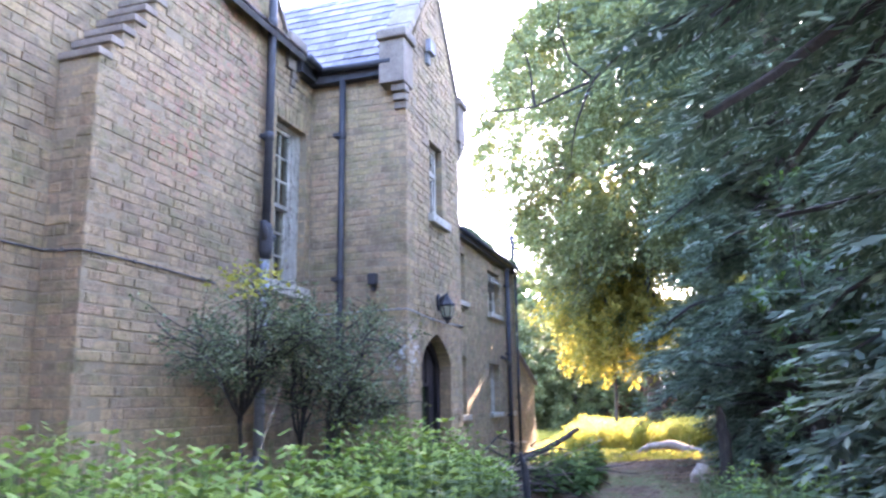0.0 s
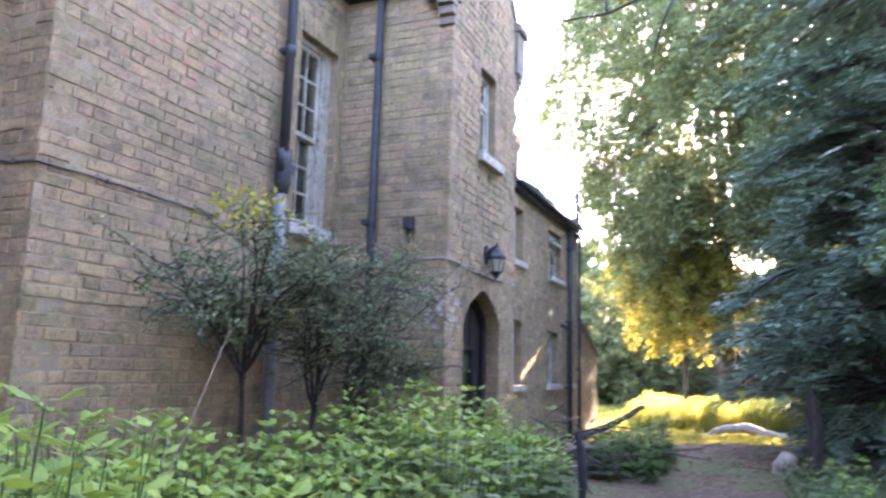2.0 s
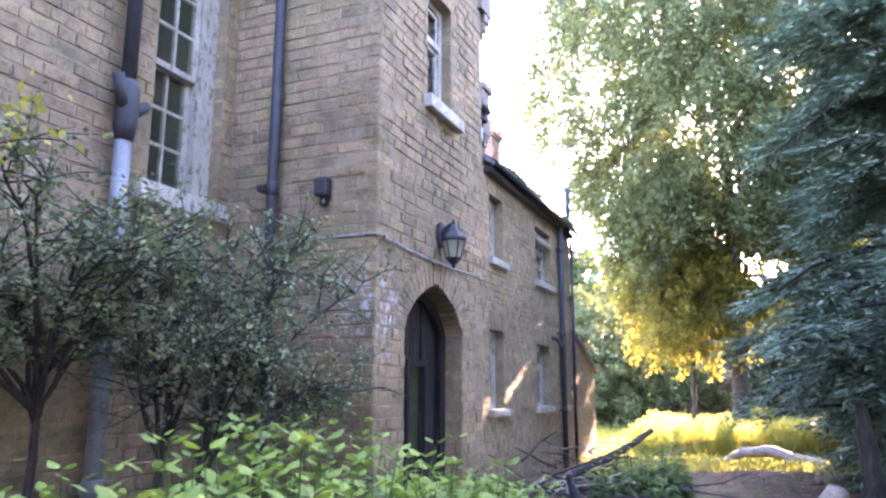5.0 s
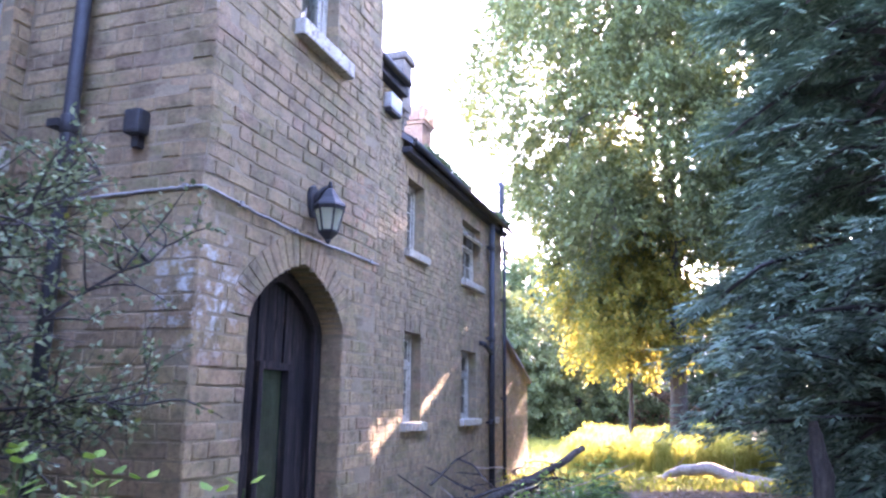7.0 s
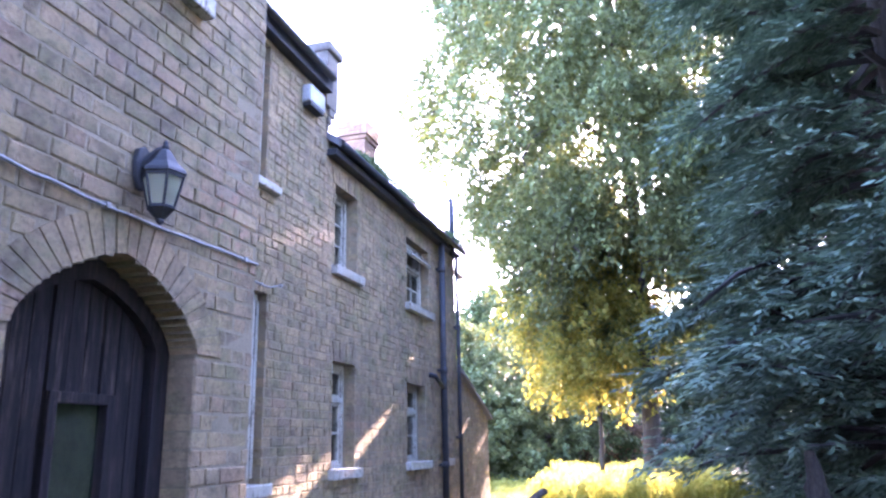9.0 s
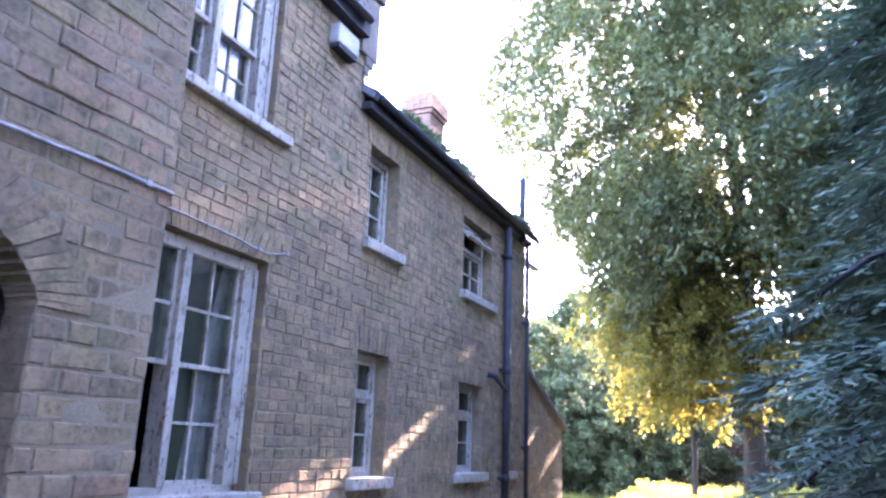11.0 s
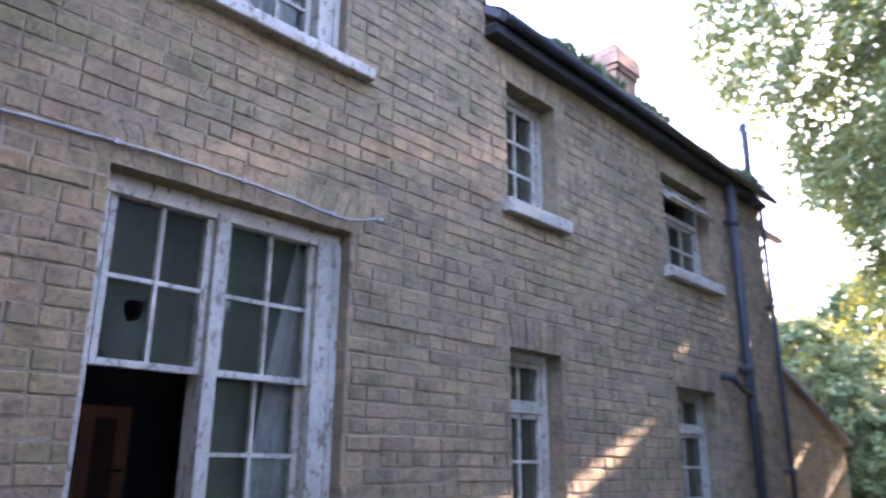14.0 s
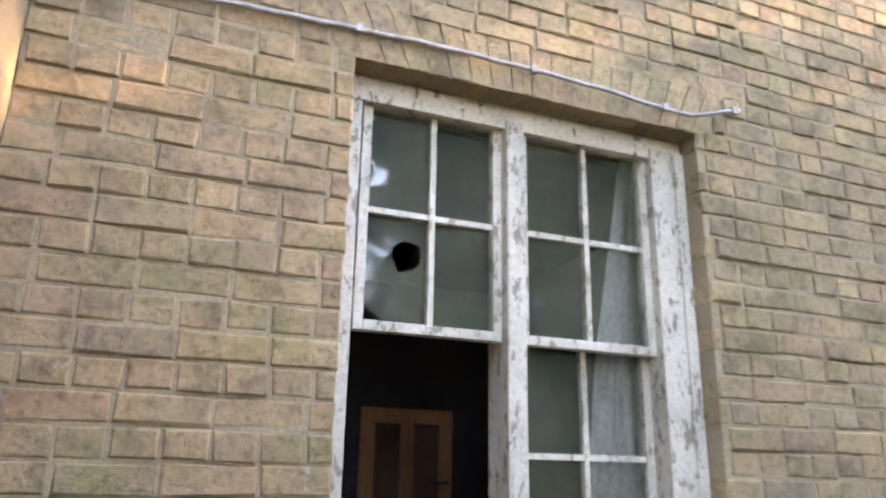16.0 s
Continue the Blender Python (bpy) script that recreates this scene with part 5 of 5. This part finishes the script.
def shrub(name, base, fork, centre, half, limbs, leaves, label, seed, leaf=0.031):
    """A thin-stemmed shrub: a bare stem to the fork, arching limbs, and an airy crown of small leaves on fine twigs."""
    rng = np.random.default_rng(seed)
    base, fork, centre, half = (np.array(p, float) for p in (base, fork, centre, half))
    base[2] = ground_z(base[0], base[1]) - 0.03
    t = thing(name, label, "shrub", tuple(base))
    w = np.linspace(0, 1, 9)[:, None]
    line = base + (fork - base) * w + np.array([0.05, -0.06, 0]) * np.sin(w * 5) + rng.normal(size=(9, 3)) * 0.012
    part("trunk", Mesh().tube(line, [0.03 - 0.0014 * q for q in range(9)], 7), TWIG, t, smooth=True)
    tips = []
    for i in range(limbs):
        st = Mesh()
        end = centre + half * unit(rng.normal(size=(1, 3)))[0] * rng.uniform(0.55, 0.95)
        start = line[rng.integers(7, 9)]
        bow = (start + end) / 2 + np.array([0, 0, 0.34]) + rng.normal(size=3) * np.array([0.1, 0.14, 0.08])
        k = np.linspace(0, 1, 10)[:, None]
        path = start * (1 - k) ** 2 + bow * 2 * k * (1 - k) + end * k ** 2 + rng.normal(size=(10, 3)) * 0.012
        st.tube(path, [0.015 - 0.0012 * q for q in range(10)], 5, False)
        out = unit((end - start)[None])[0]
        for q in range(2, 10):
            for _ in range(3):
                d = out * 0.5 + rng.normal(size=3) * np.array([0.8, 0.8, 0.4]) + np.array([0, 0, 0.12])
                tw = np.array(wander(rng, path[q], d, rng.uniform(0.2, 0.5), 6, 0.16, 0.05))
                st.tube(tw, [0.0055, 0.005, 0.004, 0.0035, 0.003, 0.002, 0.0015], 4, False)
                tips.append(tw)
                if rng.uniform() < 0.6:
                    t2 = np.array(wander(rng, tw[3], d + rng.normal(size=3) * 0.8, rng.uniform(0.12, 0.28), 4, 0.2, 0.08))
                    st.tube(t2, [0.003, 0.0025, 0.002, 0.0015, 0.001], 3, False)
                    tips.append(t2)
        part("limb", st, TWIG, t, recalc=False)
    lv = []
    per = max(3, leaves // len(tips))
    for tw in tips:
        k = rng.uniform(0.4, len(tw) - 1.001, per)
        i0 = k.astype(int)
        p = tw[i0] + (tw[i0 + 1] - tw[i0]) * (k - i0)[:, None] + rng.normal(size=(per, 3)) * 0.014
        lv.append(diamonds(rng, p, rng.normal(size=(per, 3)) + np.array([0, 0, 0.2]), leaf * rng.uniform(0.6, 1.35, per), leaf * 0.36, np.array([[0, 0, 0.9]])))
    v, f = join(lv)
    soup("leaves", v, f, SHRUBLEAF, t)


shrub("wiry_shrub", (-3.85, 5.9, 0), (-3.9, 5.95, 1.6), (-3.55, 5.5, 2.15), (0.5, 1.3, 0.45), 14, 9000, "wiry small-leaved shrub with dark bare stem growing before the brick wall", 61)
shrub("wiry_shrub", (-3.35, 6.05, 0), (-3.2, 6.35, 1.2), (-3.05, 6.8, 1.9), (0.45, 0.9, 0.7), 12, 6600, "wiry small-leaved shrub with dark stems beside the porch", 62)
shrub("wiry_shrub", (-3.6, 6.3, 0), (-3.55, 6.45, 1.3), (-3.45, 6.5, 1.95), (0.35, 0.65, 0.6), 7, 3200, "thin wiry shrub with small pale leaves near the downpipe", 63)


def grass_stand(name, count, x0, x1, y0, y1, tall, label, seed, mat_=GRASS):
    rng = np.random.default_rng(seed)
    x, y = rng.uniform(x0, x1, count), rng.uniform(y0, y1, count)
    z = np.array([ground_z(a, b) for a, b in zip(x, y)])
    p = np.stack([x, y, z], 1)
    h = rng.uniform(0.55, 1.0, count) * tall * (0.85 + 0.3 * np.array([noise.noise((a * 0.6, b * 0.6, 2)) for a, b in zip(x, y)]))
    v, f = diamonds(rng, p, rng.normal(size=(count, 3)) * np.array([0.22, 0.22, 0]) + np.array([0, 0, 1.0]), h, rng.uniform(0.006, 0.014, count))
    m = count // 2
    top = p[:m] + np.array([0, 0, 1.0]) * (h[:m, None] * 0.95)
    v2, f2 = diamonds(rng, np.repeat(top, 4, 0) + rng.normal(size=(m * 4, 3)) * 0.03, rng.normal(size=(m * 4, 3)) * 0.5 + np.array([0, 0, 0.8]), 0.09, 0.014)
    v, f = join([(v, f), (v2, f2)])
    t = soup(name, v, f, mat_)
    tagged(t, label, "grass", kind="stuff")


grass_stand("tall_grass", 26000, -3.5, 0.7, 21.0, 30.0, 0.95, "tall yellow seeding grass lit by low sun", 71)
grass_stand("short_grass", 16000, -7.0, 2.0, 17.5, 33.0, 0.22, "short green grass of the clearing", 72)
grass_stand("short_grass", 7000, 0.0, 4.0, 5.0, 13.0, 0.16, "short green grass beside the path", 73, BUSHLEAF)


# ---- fallen wood and debris ----
def log(name, pts, radii, label, mat_=DEADWOOD, twigs=0, seed=1):
    rng = np.random.default_rng(seed)
    t = thing(name, label, "log", pts[0])
    fine, rr = [], []
    for i in range(len(pts) - 1):
        for k in range(4):
            w = k / 4
            fine.append(np.array(pts[i]) * (1 - w) + np.array(pts[i + 1]) * w + rng.normal(size=3) * 0.008)
            rr.append((radii[i] * (1 - w) + radii[i + 1] * w) * rng.uniform(0.92, 1.08))
    fine.append(np.array(pts[-1]))
    rr.append(radii[-1])
    part("stem", Mesh().tube(fine, rr, 9), mat_, t, smooth=True)
    for _ in range(twigs):
        i = rng.integers(1, len(fine) - 1)
        tw = wander(rng, fine[i], rng.normal(size=3) + np.array([0, 0, 0.3]), rng.uniform(0.3, 0.8), 5, 0.3, 0.06)
        part("twig", Mesh().tube(tw, [0.012, 0.010, 0.008, 0.006, 0.004, 0.002], 4, False), mat_, t, recalc=False)


gz = ground_z
log("fallen_log", [(-1.95, 19.2, 0.16), (-1.4, 19.1, 0.22), (-1.05, 19.0, 0.40), (-0.55, 18.9, 0.44), (-0.15, 18.8, 0.30), (0.5, 18.6, 0.2)], [0.04, 0.06, 0.09, 0.11, 0.12, 0.14], "bleached crooked fallen log across the clearing edge", twigs=4, seed=3)
log("tree_snag", [(0.42, 13.2, 0.05), (0.44, 13.2, 0.6), (0.40, 13.22, 1.1), (0.38, 13.2, 1.4)], [0.16, 0.11, 0.09, 0.04], "bare brown trunk under the dark conifer", BARK, seed=4)
log("dead_stump", [(0.0, 13.3, 0.1), (0.05, 13.25, 0.34), (0.06, 13.2, 0.46)], [0.2, 0.17, 0.10], "low rotten stump beside the bare trunk", seed=5)
log("fallen_branch", [(-2.9, 12.6, 0.5), (-2.7, 13.2, 0.62), (-2.45, 13.9, 0.75), (-2.15, 14.6, 0.98)], [0.05, 0.06, 0.05, 0.04], "broken dark branch rising from the brush heap", BARK, 4, 6)
rngd = np.random.default_rng(81)
heap = thing("brush_heap", "heap of cut sticks and dead twigs by the cottage", "brush heap", (-2.7, 13.0, 0.2))
sticks = []
for i in range(120):
    p = np.array([rngd.normal(-2.75, 0.45), rngd.normal(12.6, 1.0), 0.1 + abs(rngd.normal(0.25, 0.18))])
    d = rngd.normal(size=3) * np.array([1, 1, 0.28])
    ln = wander(rngd, p, d, rngd.uniform(0.5, 1.5), 5, 0.14, 0.02)
    r = rngd.uniform(0.006, 0.024)
    part("stick", Mesh().tube(ln, [r, r * 0.9, r * 0.8, r * 0.7, r * 0.5, r * 0.25], 5, False), (BARK, DEADWOOD, TWIG)[i % 3], heap, recalc=False)
log("charred_post", [(-1.95, 9.0, 0.0), (-1.97, 8.98, 0.75), (-2.0, 8.95, 0.93)], [0.05, 0.045, 0.02], "short charred post among the nettles", BLACKIRON, 0, 8)
litter_rng = np.random.default_rng(90)
n_l = 16000
lx, ly = litter_rng.normal(-0.5, 1.3, n_l), litter_rng.uniform(4, 22, n_l)
lp = np.stack([lx, ly, np.array([gz(a, b) for a, b in zip(lx, ly)]) + 0.012], 1)
v, f = diamonds(litter_rng, lp, litter_rng.normal(size=(n_l, 3)) * np.array([1, 1, 0.12]), litter_rng.uniform(0.04, 0.09, n_l), 0.018, np.array([[0, 0, 2.0]]))
tagged(soup("leaf_litter", v, f, DEADLEAF), "brown dead leaves strewn over the path", "leaf litter", kind="stuff")
# moss along the cottage eaves and on the chimney foot
mr = np.random.default_rng(91)
n_m = 2600
mp = np.stack([mr.normal(-3.98, 0.06, n_m), Y_T + 0.2 + (Y_E - Y_T - 0.3) * mr.uniform(0, 1, n_m) ** 1.6, np.zeros(n_m)], 1)
mp[:, 2] = 4.79 + (-3.93 - mp[:, 0]) * 0.69 + mr.uniform(0, 0.03, n_m)
keep = np.array([noise.noise((0, a * 2.2, 4.4)) > 0.0 for a in mp[:, 1]])
mp = mp[keep]
v, f = diamonds(mr, mp, mr.normal(size=(len(mp), 3)) * 0.6 + np.array([0.2, 0, 0.9]), mr.uniform(0.04, 0.11, len(mp)), 0.012)
tagged(soup("roof_moss", v, f, BUSHLEAF), "tufts of moss and grass along the cottage eaves", "moss", kind="stuff")

mp = np.stack([mr.uniform(-5.75, -4.6, 1500), mr.normal(17.1, 0.28, 1500), np.zeros(1500)], 1)
mp = mp[mp[:, 1] < 17.42 + (mp[:, 0] > -5.48) * 0.5]
mp[:, 2] = 4.79 + (-3.93 - mp[:, 0]) * 0.69 + mr.uniform(0, 0.05, len(mp))
v, f = diamonds(mr, mp, mr.normal(size=(len(mp), 3)) * 0.6 + np.array([0.2, 0, 0.9]), mr.uniform(0.05, 0.13, len(mp)), 0.016)
tagged(soup("roof_moss", v, f, NETTLETIP), "bright green moss on the slates at the chimney foot", "moss", kind="stuff")

# dry stalks over the nettles, and a yellow spray on the shrub
for i, (px, py, hh, dx) in enumerate(((-2.35, 3.0, 1.75, 0.25), (-2.6, 3.3, 1.6, -0.2), (-2.2, 2.35, 1.65, 0.05))):
    k = thing("dry_stalk", "thin bleached dry stalk standing over the nettles", "stalk", (px, py, 0), "dry stalks")
    ln = wander(np.random.default_rng(120 + i), (px, py, gz(px, py) - 0.02), (dx, 0.1, 1.0), hh, 8, 0.05, 0.0)
    part("stem", Mesh().tube(ln, [0.006 - 0.0005 * q for q in range(9)], 5, False), DEADWOOD, k, recalc=False)
    part("twig", Mesh().tube(wander(np.random.default_rng(130 + i), ln[5], (-dx, 0.3, 0.6), 0.35, 4, 0.1, 0), [0.003, 0.0025, 0.002, 0.002, 0.001], 4, False), DEADWOOD, k, recalc=False)
yr = np.random.default_rng(140)
yp = np.array([-3.3, 5.1, 2.52]) + yr.normal(size=(150, 3)) * np.array([0.13, 0.13, 0.07])
v, f = diamonds(yr, yp, yr.normal(size=(150, 3)), 0.05, 0.016)
ysp = thing("yellow_spray", "spray of yellow young leaves at the shrub top", "spray", (-3.3, 5.1, 2.4))
soup("leaves", v, f, YOUNG, ysp)
part("twig", Mesh().tube(wander(yr, (-3.45, 5.3, 1.9), (0.2, -0.25, 0.9), 0.75, 5, 0.1, 0), [0.008, 0.007, 0.006, 0.005, 0.004, 0.003], 5, False), TWIG, ysp, recalc=False)


# ---- inside, seen through the open sash ----
def inner_door():
    d = thing("panelled_door", "brown pine panelled door standing inside the dark room", "door", (-7.4, 11.8, 0.35))
    x, y0, y1, z0, z1 = -7.48, DOOR_Y0, DOOR_Y1, 0.36, DOOR_TOP
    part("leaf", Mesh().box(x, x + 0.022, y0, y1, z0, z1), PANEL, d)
    for a, b in ((y0, y0 + 0.11), (y1 - 0.11, y1), ((y0 + y1) / 2 - 0.055, (y0 + y1) / 2 + 0.055)):
        part("stile", Mesh().box(x + 0.02, x + 0.045, a, b, z0, z1), INDOOR, d, bevel=0.004)
    for a, b in ((z0, z0 + 0.2), (1.0, 1.14), (z1 - 0.11, z1)):
        part("rail", Mesh().box(x + 0.02, x + 0.044, y0 + 0.1, y1 - 0.1, a, b), INDOOR, d, bevel=0.004)
    part("handle", Mesh().tube([(x + 0.045, y1 - 0.05, 1.56), (x + 0.09, y1 - 0.05, 1.56), (x + 0.09, y1 - 0.17, 1.56)], 0.011, 8), BLACKIRON, d, "black lever handle")


DOOR_Y0, DOOR_Y1, DOOR_TOP = 11.50, 12.22, 2.08
inner_door()


def curtain(name, x, y0, y1, z0, z1, label, top=0.35):
    c = thing(name, label, "curtain", (x, (y0 + y1) / 2, z0))
    ms, n = Mesh(), 26
    for i in range(n + 1):
        for z, squeeze in ((z0, 1.0), ((z0 + z1) / 2, (1.15 + top) / 2), (z1, top)):
            y = y1 - (y1 - y0) * (1 - i / n) * squeeze
            ms.v.append((x + 0.022 * math.sin(i * 1.9) + 0.01 * math.sin(i * 0.7), y, z))
    for i in range(n):
        for k in range(2):
            ms.f.append((i * 3 + k, i * 3 + k + 1, (i + 1) * 3 + k + 1, (i + 1) * 3 + k))
    part("cloth", ms, CLOTH, c, smooth=True, recalc=False)


# upper curtains: cloth widened to carry the panes' pale sky reflection as well
curtain("net_curtain", XF - 0.26, 10.52, 11.03, 3.9, 5.2, "pale net curtain behind the upper panes, also standing in for their sky reflection", 0.95)
curtain("net_curtain", XF - 0.26, 11.12, 11.60, 3.9, 5.2, "pale net curtain behind the upper panes, also standing in for their sky reflection", 0.95)
curtain("net_curtain", XF - 0.28, 11.40, 11.78, 1.2, 2.82, "grey net curtain drawn aside behind the dirty panes")


# ---- brickwork ----
def brick_mesh(rng, w, h, deep=0.014, proud=0.004):
    """One worn brick, its middle at 0, its face along +y: rounded arris, slightly uneven face."""
    a, b = w / 2, h / 2
    def j(s=0.0042):
        return rng.uniform(-s, s)
    i = 0.006
    ring0 = [(-a, -deep, -b), (a, -deep, -b), (a, -deep, b), (-a, -deep, b)]
    ring1 = [(-a + j(), proud * 0.2 - 0.004, -b + j()), (a + j(), proud * 0.2 - 0.004, -b + j()), (a + j(), proud * 0.2 - 0.004, b + j()), (-a + j(), proud * 0.2 - 0.004, b + j())]
    ring2 = [(-a + i + j(), proud + j(0.0025), -b + i + j()), (a - i + j(), proud + j(0.0025), -b + i + j()), (a - i + j(), proud + j(0.0025), b - i + j()), (-a + i + j(), proud + j(0.0025), b - i + j())]
    f = []
    for o in (0, 4):
        f += [(o + k, o + (k + 1) % 4, o + 4 + (k + 1) % 4, o + 4 + k) for k in range(4)]
    return ring0 + ring1 + ring2, f + [(8, 9, 10, 11)]


BRICK_KINDS = {}
_rng = random.Random(77)
for kind_, w_ in (("stretcher", 0.231), ("header", 0.112)):
    BRICK_KINDS[kind_] = []
    for _k in range(6):
        v_, f_ = brick_mesh(_rng, w_, 0.0765)
        me_ = bpy.data.meshes.new("brick")
        me_.from_pydata(v_, [], f_)
        me_.materials.append(BRICK_ONE)
        BRICK_KINDS[kind_].append(me_)


def lay(wall, region, z0, z1, start, near, seed, limit=300, flemish=False):
    """English bond over the wall's face. Whole bricks inside near (u0, u1, z0, z1) are parts; the rest is one mesh."""
    rng = random.Random(seed)
    turn = Matrix((wall.a, wall.n, Vector((0, 0, 1)))).transposed().to_4x4()
    ms, count = Mesh(), 0
    rows = int((z1 - z0) / COURSE)
    for r in range(rows):
        z = z0 + (r + 0.5) * COURSE
        half = 0.119 if r % 2 == 0 else 0.0595
        pitch = 2 * half
        if flemish:
            pitch = 0.357
        shift = rng.uniform(-0.012, 0.012)
        for a, b in region(z):
            k = math.floor((a - start) / pitch) - 1
            u = start + k * pitch + ((0.1785 if r % 2 else 0.0) if flemish else (half if r % 4 == 2 else 0)) + shift
            turn_ = 0
            while u < b:
                step = pitch
                if flemish:
                    turn_ += 1
                    step = 0.238 if turn_ % 2 else 0.119
                lo, hi = max(u, a), min(u + step, b)
                u += step
                if hi - lo < 0.03:
                    continue
                edge0, edge1 = lo == a, hi == b
                w = hi - lo - 0.007
                c = (lo + hi) / 2
                if edge0 or edge1:
                    w = hi - lo - 0.006
                    c += -0.004 if edge0 else 0.004
                whole = not (edge0 or edge1) and hi - lo > step - 0.001
                zz = z + 0.006 * noise.noise((c * 0.8, z * 0.9, seed)) + rng.uniform(-0.0015, 0.0015)
                if whole and count < limit and near[0] < c < near[1] and near[2] < z < near[3]:
                    count += 1
                    ob = new("brick", rng.choice(BRICK_KINDS["stretcher" if step > 0.2 else "header"]))
                    ob.parent = wall.ob
                    ob.matrix_basis = Matrix.Translation(wall.at(c, rng.uniform(-0.005, 0.005), zz)) @ turn @ Matrix.Rotation(rng.uniform(-0.008, 0.008), 4, "Y")
                else:
                    v, f = brick_mesh(rng, w, 0.0765, 0.105 if (edge0 or edge1) else 0.014, 0.004 + rng.uniform(-0.005, 0.005))
                    tilt = rng.uniform(-0.008, 0.008)
                    ms.add([wall.at(c + p[0] - p[2] * tilt, p[1], zz + p[2] + p[0] * tilt) for p in v], f)
    part("brickwork", ms, BRICK, wall.ob, recalc=False)["kind"] = "stuff"


def soldiers(wall, u0, u1, z, seed, h=0.215, over=0.05):
    """A flat arch of bricks on end over an opening, splayed from the middle."""
    rng = random.Random(seed)
    n = max(4, round((u1 - u0 + 2 * over) / 0.0765))
    mid = (u0 + u1) / 2
    for i in range(n):
        a, b = u0 - over + (u1 - u0 + 2 * over) * i / n + 0.004, u0 - over + (u1 - u0 + 2 * over) * (i + 1) / n - 0.004
        lean = 0.16
        d = 0.004 + rng.uniform(-0.003, 0.003)
        q = []
        for dd in (-0.105, d):
            for uu, zz in ((a, z), (b, z), (b + (b - mid) * lean, z + h), (a + (a - mid) * lean, z + h)):
                q.append(wall.at(uu, dd, zz + rng.uniform(-0.002, 0.002)))
        part("brick", Mesh().add(q, [(0, 1, 2, 3), (4, 7, 6, 5), (0, 4, 5, 1), (1, 5, 6, 2), (2, 6, 7, 3), (3, 7, 4, 0)]), BRICK_ONE, wall.ob)


def grown(h, over=0.085, up=0.218):
    return [h, (h[0] - over, h[1] + over, h[3] - 0.001, h[3] + up)]


EAST_B = [g for h in EAST_HOLES for g in grown(h)]
lay(WALL_E, lambda z: cut([(Y_P1, Y_T if z > 4.86 else Y_E)], EAST_B, z), SOLE, 5.60, Y_P1, (9.75, 13.1, 1.45, 2.9), 101)
lay(WALL_P, lambda z: cut(porch_brick_region(z), grown(PW), z), SOLE, 7.0, Y_P0, (7.53, 9.6, 1.3, 3.1), 102, flemish=True)
lay(WALL_S, lambda z: [(-4.11, XP)], SOLE, 5.45, -4.11, (-4.2, -2.9, 1.5, 4.4), 103, flemish=True)
lay(WALL_A, lambda z: cut(block_region(z), grown(W1), z), SOLE, 7.4, Y_A, (4.2, 6.3, 2.0, 3.3), 104, flemish=True)
lay(WALL_AR, lambda z: [(XR, XA)], SOLE, 4.18, XR, (XR, XA, 0, 4), 105)
lay(WALL_L, lean_region, SOLE, 2.66, Y_E, (18.2, 20.3, 0.8, 2.4), 107)
lay(WALL_R, lambda z: [(-2.0, Y_A if z < 4.2 else 5.6)], SOLE, 7.5, -2.0, (3.2, 4.17, 1.2, 4.0), 106)
for i_, (w_, h_) in enumerate(((WALL_E, BW), (WALL_E, UW), (WALL_E, FW1), (WALL_E, GW1), (WALL_E, FW2), (WALL_E, GW2), (WALL_E, GW3), (WALL_P, PW), (WALL_A, W1))):
    soldiers(w_, h_[0], h_[1], h_[3], 200 + i_)


def voussoirs():
    rng = random.Random(300)
    n = 28
    pin, pout = [], []
    for i in range(n + 1):
        v = math.sin(math.pi / 2 * (2 * i / n - 1))
        pin.append((ARCH_C + (ARCH_W - 0.003) * v, ARCH_Z + arch_z(v)))
        pout.append((ARCH_C + (ARCH_W + 0.205) * v, ARCH_Z + arch_z(v) * (ARCH_R + 0.205) / ARCH_R))
    for i in range(n):
        k = 0.06
        def lp(a, b, t):
            return (a[0] + (b[0] - a[0]) * t, a[1] + (b[1] - a[1]) * t)
        a, b, c, e = lp(pin[i], pin[i + 1], k), lp(pin[i], pin[i + 1], 1 - k), lp(pout[i], pout[i + 1], 1 - k), lp(pout[i], pout[i + 1], k)
        d = 0.006 + rng.uniform(-0.003, 0.003)
        q = [WALL_P.at(u, dd, z) for dd in (-0.16, d) for u, z in (a, b, c, e)]
        part("brick", Mesh().add(q, [(0, 1, 2, 3), (4, 7, 6, 5), (0, 4, 5, 1), (1, 5, 6, 2), (2, 6, 7, 3), (3, 7, 4, 0)]), BRICK_ONE, WALL_P.ob)


voussoirs()


def door_jambs():
    """Courses of brick on both jambs of the doorway."""
    rng = random.Random(310)
    z = SOLE
    while z + COURSE < ARCH_Z:
        for side in (-1, 1):
            y = ARCH_C + side * (ARCH_W - 0.001)
            p = rng.uniform(0.002, 0.006)
            b = Mesh().box(XP - 0.148, XP - 0.006, min(y - side * p, y + side * 0.02), max(y - side * p, y + side * 0.02), z + 0.004, z + COURSE - 0.004)
            part("brick", b, BRICK_ONE, WALL_P.ob)
        z += COURSE


door_jambs()
